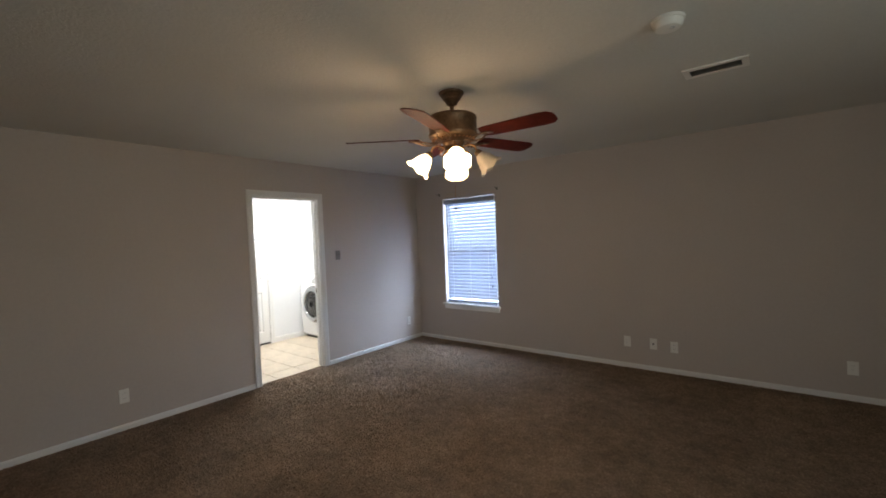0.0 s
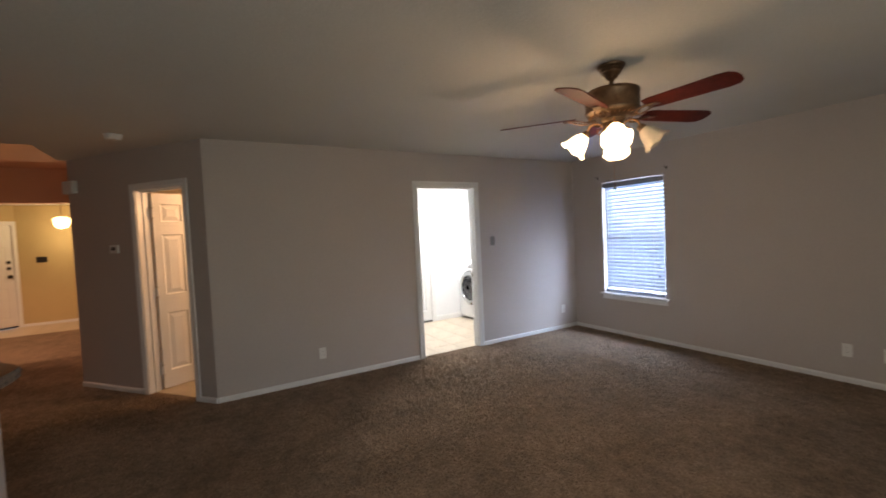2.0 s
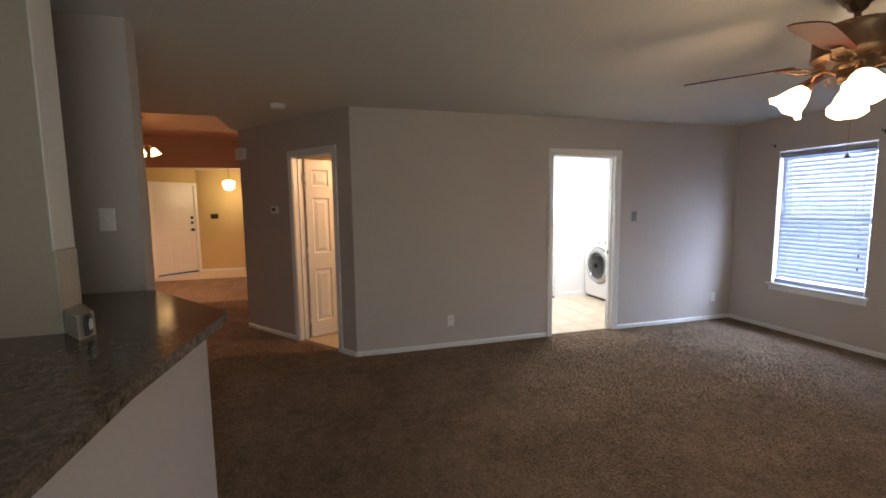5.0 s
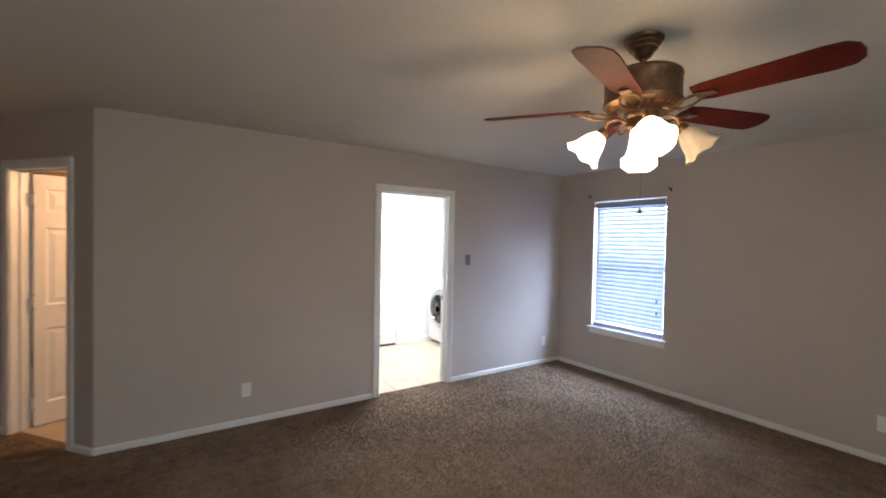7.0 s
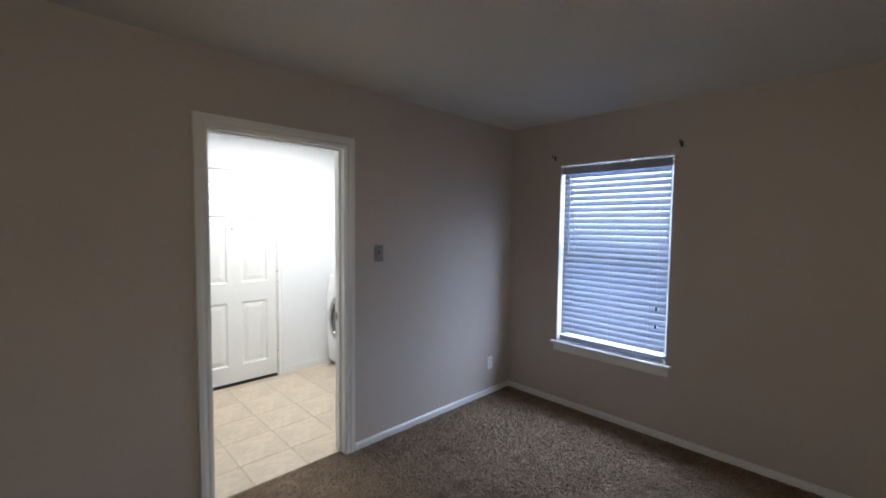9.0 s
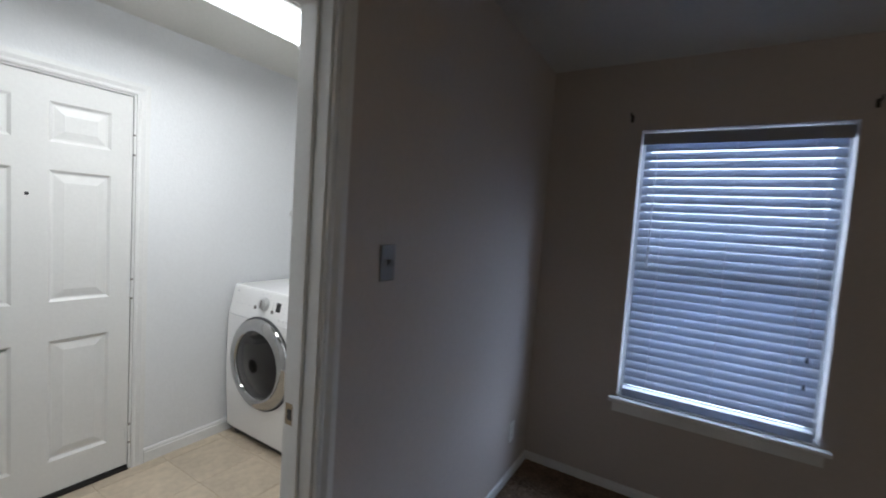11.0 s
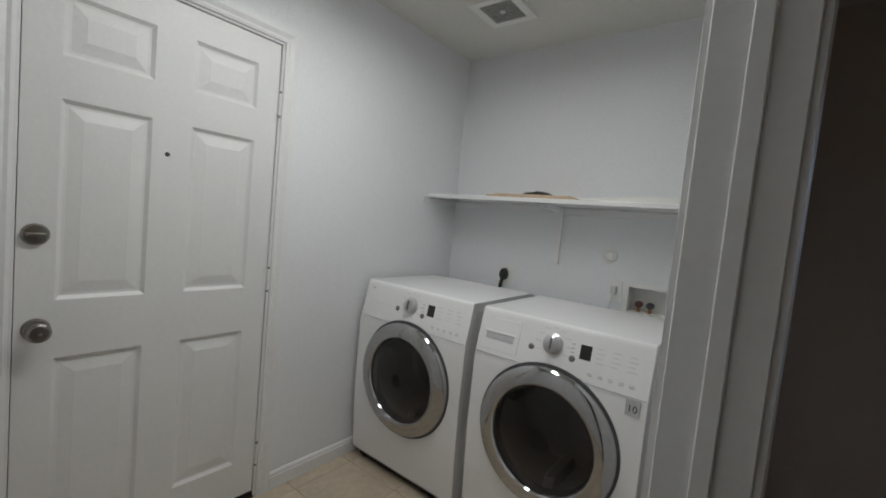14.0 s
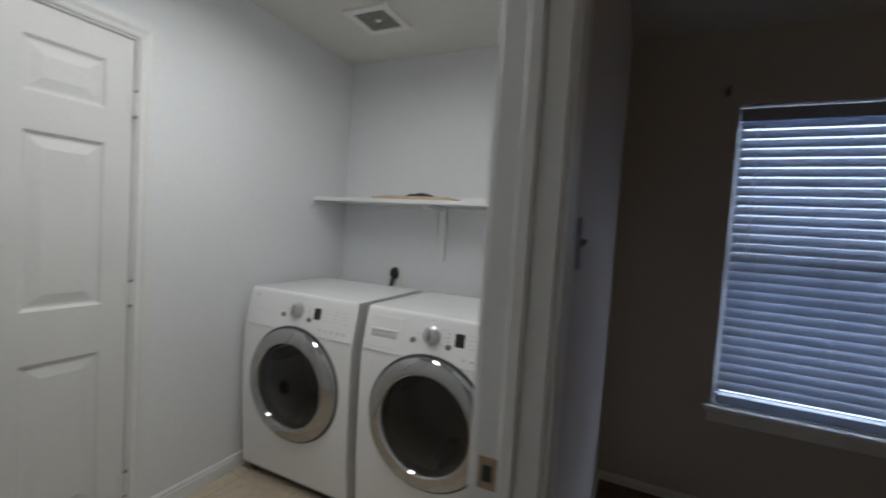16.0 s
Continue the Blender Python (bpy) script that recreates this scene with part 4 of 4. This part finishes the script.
        # grey block stands for the shaded recess of the white grip
        on("drawer_grip", box(-0.305, -0.175, -0.0025, 0.004, -0.046, -0.018, bevel=0.002), ENAMEL_GREY, label="drawer grip, the shade of its white recess coloured in as grey")
        on("drawer_lip", box(-0.310, -0.170, -0.006, 0.002, -0.018, -0.008, bevel=0.003), ENAMEL)
        bd = part("badge", box(0.276, 0.322, -0.0018, 0.006, 0.742, 0.797, bevel=0.001, seg=1), ENAMEL_GREY, t, "grey warranty sticker")
        cu = bpy.data.curves.new("badge_text", "FONT")
        cu.body, cu.size, cu.align_x, cu.align_y, cu.extrude = "10", 0.034, "CENTER", "CENTER", 0.0003
        cu.materials.append(DARK)
        tx = new("badge_text", cu)
        tx.parent, tx.matrix_basis = bd, pose(0.299, -0.0022, 0.765, 90)
    else:
        for i in range(4):
            on("print_bar", box(-0.29 + i * 0.04, -0.265 + i * 0.04, -0.0007, 0.001, -0.03, -0.027), PRINT)
    return t


machine("dryer", "white front-loading dryer with a chrome-ringed dark porthole", -6.155, False)
machine("washing_machine", "white front-loading washer with detergent drawer and chrome-ringed porthole", -5.415, True)

# shelf, cleat, bracket and what lies on it
shelf = thing("wall_shelf", "white painted wooden shelf over the machines", "shelf", pose(0, 0, 0))
part("board", box(LB + 0.001, W - TH - 0.005, 5.02, LN - 0.001, 1.478, 1.497, bevel=0.002), TRIM, shelf)
part("front_lip", box(LB + 0.02, W - TH - 0.005, 5.006, 5.0195, 1.476, 1.499, bevel=0.003), TRIM, shelf)
part("cleat", box(LB + 0.0005, LB + 0.018, 4.985, LN - 0.019, 1.442, 1.477, bevel=0.003), TRIM, shelf)
part("cleat", box(LB + 0.0005, W - TH - 0.005, LN - 0.0185, LN - 0.0005, 1.442, 1.477, bevel=0.002), TRIM, shelf)
part("bracket", prism([(LN - 0.0005, 1.477), (LN - 0.0005, 1.15), (LN - 0.020, 1.15), (LN - 0.022, 1.45), (LN - 0.25, 1.458), (LN - 0.25, 1.477)], -5.801, -5.759, "x", bevel=0.003), TRIM, shelf)
bdw = thing("wooden_board", "thin pale plywood offcut lying on the shelf", "board", pose(-5.86, 5.14, 1.4995, 0, 0, 3))
part("sheet", box(-0.25, 0.25, -0.11, 0.11, 0, 0.012, bevel=0.001, seg=1), WOOD, bdw)
part("sheet", box(-0.21, 0.22, -0.09, 0.10, 0.0125, 0.021, bevel=0.001, seg=1), WOOD, bdw)
tray = thing("dark_bracket", "flat dark metal bracket lying on the plywood", "bracket", pose(-5.83, 5.12, 1.521, 0, 0, 12))
part("plate", prism([(-0.085, 0.0), (-0.06, 0.012), (0.05, 0.016), (0.085, 0.004), (0.085, 0.0)], -0.045, 0.045, "y", bevel=0.001), IRON, tray)
part("raised_rim", lathe([(0.025, 0.013), (0.03, 0.020), (0.022, 0.022), (0.018, 0.013)], 20), IRON, tray)
lin = thing("shelf_liner", "white plastic liner strip lying along the shelf", "liner", pose(-5.30, 5.16, 1.4995))
part("strip", prism([(-0.26, 0.0), (-0.23, 0.014), (0.0, 0.030), (0.18, 0.026), (0.33, 0.018), (0.34, 0.0)], -0.12, 0.12, "y", bevel=0.001), PLATE, lin)

# back wall fittings
north = lambda x, z: pose(x, LN, z)
dp = thing("dryer_outlet", "white plate with a black dryer plug pushed in", "outlet", north(-6.095, 1.04))
part("cover_plate", box(-0.057, 0.057, -0.006, -0.0004, -0.057, 0.057, bevel=0.003), PLATE, dp)
pl = part("plug", lathe([(0, 0), (0.030, 0.0), (0.030, 0.028), (0.022, 0.043), (0, 0.045)], 24, pose(-0.005, -0.0065, 0.004, 90) @ Matrix.Diagonal((0.8, 1.25, 1, 1))), DARK, dp, "black plug", smooth=True)
part("cord", tube([(-0.005, -0.03, -0.01), (-0.008, -0.045, -0.05), (-0.012, -0.05, -0.11), (-0.012, -0.06, -0.30)], 0.011, 10), DARK, pl)
rd = thing("round_cap", "small round white vent cap on the wall", "cap", north(-5.48, 1.235))
part("rim", lathe([(0.038, 0.0004), (0.04, 0.006), (0.033, 0.012), (0.028, 0.010)], 32, pose(0, 0, 0, 90)), PLATE, rd, smooth=True)
part("cap", lathe([(0.028, 0.010), (0.02, 0.022), (0.008, 0.025), (0, 0.025)], 32, pose(0, 0, 0, 90)), PLATE, rd, smooth=True)
wo = plate("wall_outlet", "white outlet with a grey washer cord plugged in", "outlet", north(-5.435, 1.05), "outlet")
wp = part("plug", box(-0.014, 0.014, -0.034, -0.008, -0.012, 0.03, bevel=0.005), ENAMEL_GREY, wo, "grey plug")
part("cord", tube([(0, -0.03, -0.01), (-0.004, -0.045, -0.05), (-0.01, -0.05, -0.12), (-0.015, -0.05, -0.3)], 0.004, 8), ENAMEL_GREY, wp)
wb = thing("washer_box", "white recessed washer valve box with red and blue taps", "valve box", north(-5.245, 1.02))
part("trim_frame", slab_with_holes(-0.145, 0.145, -0.085, 0.092, [(-0.123, 0.123, -0.063, 0.068)], -0.007, lambda u, v, w: (u, w - 0.0004, v)), PLATE, wb)
bx = bmesh.new()
for a in ((-0.124, -0.121, 0, 0.09, -0.064, 0.069), (0.121, 0.124, 0, 0.09, -0.064, 0.069), (-0.121, 0.121, 0, 0.09, -0.064, -0.061), (-0.121, 0.121, 0, 0.09, 0.066, 0.069), (-0.121, 0.121, 0.087, 0.09, -0.061, 0.066)):
    add_box(bx, *a)
part("recess", bx, PLATE, wb)
for x, mt, lb in ((-0.075, SHADED_RED, "red hot tap, coloured dark for the shade in the box"), (-0.02, SHADED_BLUE, "blue cold tap, coloured dark for the shade in the box")):
    tp = part("tap", tube([(x, 0.05, -0.06), (x, 0.05, -0.025)], 0.010, 12), BRASS, wb)
    part("tap_handle", lathe([(0, 0.0), (0.02, 0.0), (0.022, 0.006), (0.018, 0.012), (0, 0.013)], 18, pose(x, 0.05, -0.024, 40)), mt, tp, lb, smooth=True)

# laundry ceiling: tube light and exhaust grille
fx = thing("fluorescent_light", "white wraparound fluorescent fixture, lit, on the laundry ceiling", "ceiling light", pose(-5.75, 3.88, CEIL))
part("pan", box(-0.15, 0.15, -0.61, 0.61, -0.03, -0.0005, bevel=0.004), PLATE, fx)
for x in (-0.075, 0.075):
    part("diffuser", prism([(x - 0.055, -0.031), (x - 0.05, -0.055), (x - 0.025, -0.075), (x + 0.025, -0.075), (x + 0.05, -0.055), (x + 0.055, -0.031)], -0.59, 0.59, "y"), TUBE, fx, "lit white tube cover", smooth=True)
for y in (-0.61, 0.595):
    part("end_cap", box(-0.14, 0.14, y, y + 0.015, -0.08, -0.031, bevel=0.004), PLATE, fx)
ex = thing("exhaust_grille", "white square exhaust fan grille on the laundry ceiling", "vent", pose(-6.0, 4.84, CEIL))
part("frame", slab_with_holes(-0.13, 0.13, -0.13, 0.13, [(-0.09, 0.09, -0.09, 0.09)], -0.016, lambda u, v, w: (u, v, w - 0.0005)), PLATE, ex)
# the fan opening's darkness, laid in as a black sheet behind the slats
part("duct_shade_sheet", box(-0.091, 0.091, -0.091, 0.091, -0.003, -0.0008), DARK, ex)
for i in range(13):
    y = -0.084 + i * 0.014
    part("slat", box(-0.09, 0.09, y - 0.0032, y + 0.0030, -0.013, -0.007), GRILLE, ex)
part("centre_boss", lathe([(0, -0.018), (0.014, -0.017), (0.016, -0.013)], 18), PLATE, ex)

# ---- floor tiles ----
tf = tagged(part("floor_laundry", box(LB - 0.0, W - 0.06, 2.55, LN, -0.10, -0.003), GROUT), "tan grout bed of the laundry tile floor", "floor", kind="structure")
TS, GAP = 0.333, 0.005


def tile_mesh(w, d):
    bm = bmesh.new()
    add_box(bm, 0, w, 0, d, 0.0, 0.010)
    top = [e for e in bm.edges if all(v.co.z > 0.009 for v in e.verts)]
    bmesh.ops.bevel(bm, geom=top, offset=0.0018, segments=1, affect="EDGES")
    me = bpy.data.meshes.new("tile")
    bmesh.ops.recalc_face_normals(bm, faces=bm.faces)
    bm.to_mesh(me)
    bm.free()
    me.materials.append(TILE)
    return me


TMESH = {}


def lay_tiles(parent, x0, x1, y0, y1, ox, oy, z):
    i0, i1 = math.floor((x0 - ox) / TS), math.ceil((x1 - ox) / TS)
    j0, j1 = math.floor((y0 - oy) / TS), math.ceil((y1 - oy) / TS)
    for i in range(i0, i1):
        for j in range(j0, j1):
            a, b = max(x0, ox + i * TS + GAP / 2), min(x1, ox + (i + 1) * TS - GAP / 2)
            c, d = max(y0, oy + j * TS + GAP / 2), min(y1, oy + (j + 1) * TS - GAP / 2)
            if b - a < 0.02 or d - c < 0.02:
                continue
            key = (round(b - a, 4), round(d - c, 4))
            if key not in TMESH:
                TMESH[key] = tile_mesh(*key)
            o = new("tile", TMESH[key])
            o.parent = parent
            o.matrix_basis = pose(a, c, z - 0.0105 + random.uniform(-0.0006, 0.0003))


lay_tiles(tf, LB, W - 0.062, 2.555, LN, -6.455, 4.49, 0.0)
ef = tagged(part("floor_entry", box(-12.4, -10.552, SOUTH, HY, -0.10, -0.003), GROUT), "tan grout bed of the entry tile floor", "floor", kind="structure")
lay_tiles(ef, -11.9, -10.555, -3.6, HY, -10.555, -2.0, 0.0)
an = Vector((-AU.y, AU.x, 0)) * 0.055
bfz = tagged(part("floor_bath", prism([(-7.6, 2.45), (-7.6, -0.3), (HX - 0.3, HY + 0.13), (HX + an.x, HY + an.y), (CX + an.x, CY + an.y), (W - TH - 0.005, 1.0), (W - TH - 0.005, 2.45)], -0.1, 0.004, "z"), TILE), "warm beige bath floor", "floor", kind="structure")

# tiles differ a little from one to the next
nt = TILE.node_tree
info, hsv = nt.nodes.new("ShaderNodeObjectInfo"), nt.nodes.new("ShaderNodeHueSaturation")
rng = nt.nodes.new("ShaderNodeMapRange")
rng.inputs["To Min"].default_value, rng.inputs["To Max"].default_value = 0.93, 1.06
base = nt.nodes["Principled BSDF"].inputs["Base Color"]
src = base.links[0].from_socket
nt.links.new(info.outputs["Random"], rng.inputs["Value"])
nt.links.new(rng.outputs[0], hsv.inputs["Value"])
nt.links.new(src, hsv.inputs["Color"])
nt.links.new(hsv.outputs[0], base)


# ---- carpet pile ----


def carpet_pile(x0, x1, y0, y1, step, keep):
    """Short leaning tufts over a stretch of floor; the pile lies in brushed swathes."""
    rng = np.random.default_rng(7)
    gx, gy = np.meshgrid(np.arange(x0, x1, step), np.arange(y0, y1, step))
    x = gx.ravel() + rng.uniform(-0.5, 0.5, gx.size) * step
    y = gy.ravel() + rng.uniform(-0.5, 0.5, gx.size) * step
    ok = keep(x, y)
    x, y = x[ok], y[ok]
    n = x.size
    swathe = np.sin(2.1 * x + 1.3 * np.sin(1.7 * y)) + np.sin(2.9 * y + 1.1 * np.sin(2.3 * x + 1.0)) + 0.6 * np.sin(7.3 * x - 5.1 * y)
    lean = 0.006 * swathe
    turn = rng.uniform(0, 2 * np.pi, n)
    r = rng.uniform(0.55, 0.8, n) * step
    h = rng.uniform(0.004, 0.009, n)
    co = np.empty((n, 4, 3))
    for k in range(3):
        a = turn + 2 * np.pi * k / 3
        co[:, k, 0], co[:, k, 1], co[:, k, 2] = x + r * np.cos(a), y + r * np.sin(a), 0.0004
    co[:, 3, 0] = x + lean + rng.normal(0, 0.005, n)
    co[:, 3, 1] = y + 0.6 * lean + rng.normal(0, 0.005, n)
    co[:, 3, 2] = h
    f = (np.arange(n)[:, None, None] * 4 + np.array([[0, 1, 3], [1, 2, 3], [2, 0, 3]])[None]).reshape(-1, 3)
    me = bpy.data.meshes.new("carpet_pile")
    me.from_pydata(co.reshape(-1, 3).tolist(), [], f.tolist())
    me.materials.append(CARPET)
    return tagged(new("carpet_pile", me), "brown cut-pile carpet tufts brushed in swathes", "carpet", kind="stuff")


def on_carpet(x, y):
    inside = (x > W + 0.016) & (y < N - 0.016) | ((y - HY) < (x - HX) * (CY - HY) / (CX - HX) - 0.02) & (x <= W + 0.016) & (x > HX) | (x <= HX) & (y < HY - 0.02)
    under_bar = (x > -2.86) & (y < -0.055) & (y > -0.2)
    kitchen = (x > -3.33) & (y < -0.2)
    doorway_gap = (x > W - 0.05) & (x <= W + 0.016) & (y > OPEN0 + 0.02) & (y < OPEN1 - 0.02)
    return (inside & ~under_bar & ~kitchen) | doorway_gap


carpet_pile(-8.0, 1.2, -1.6, N, 0.0165, on_carpet)
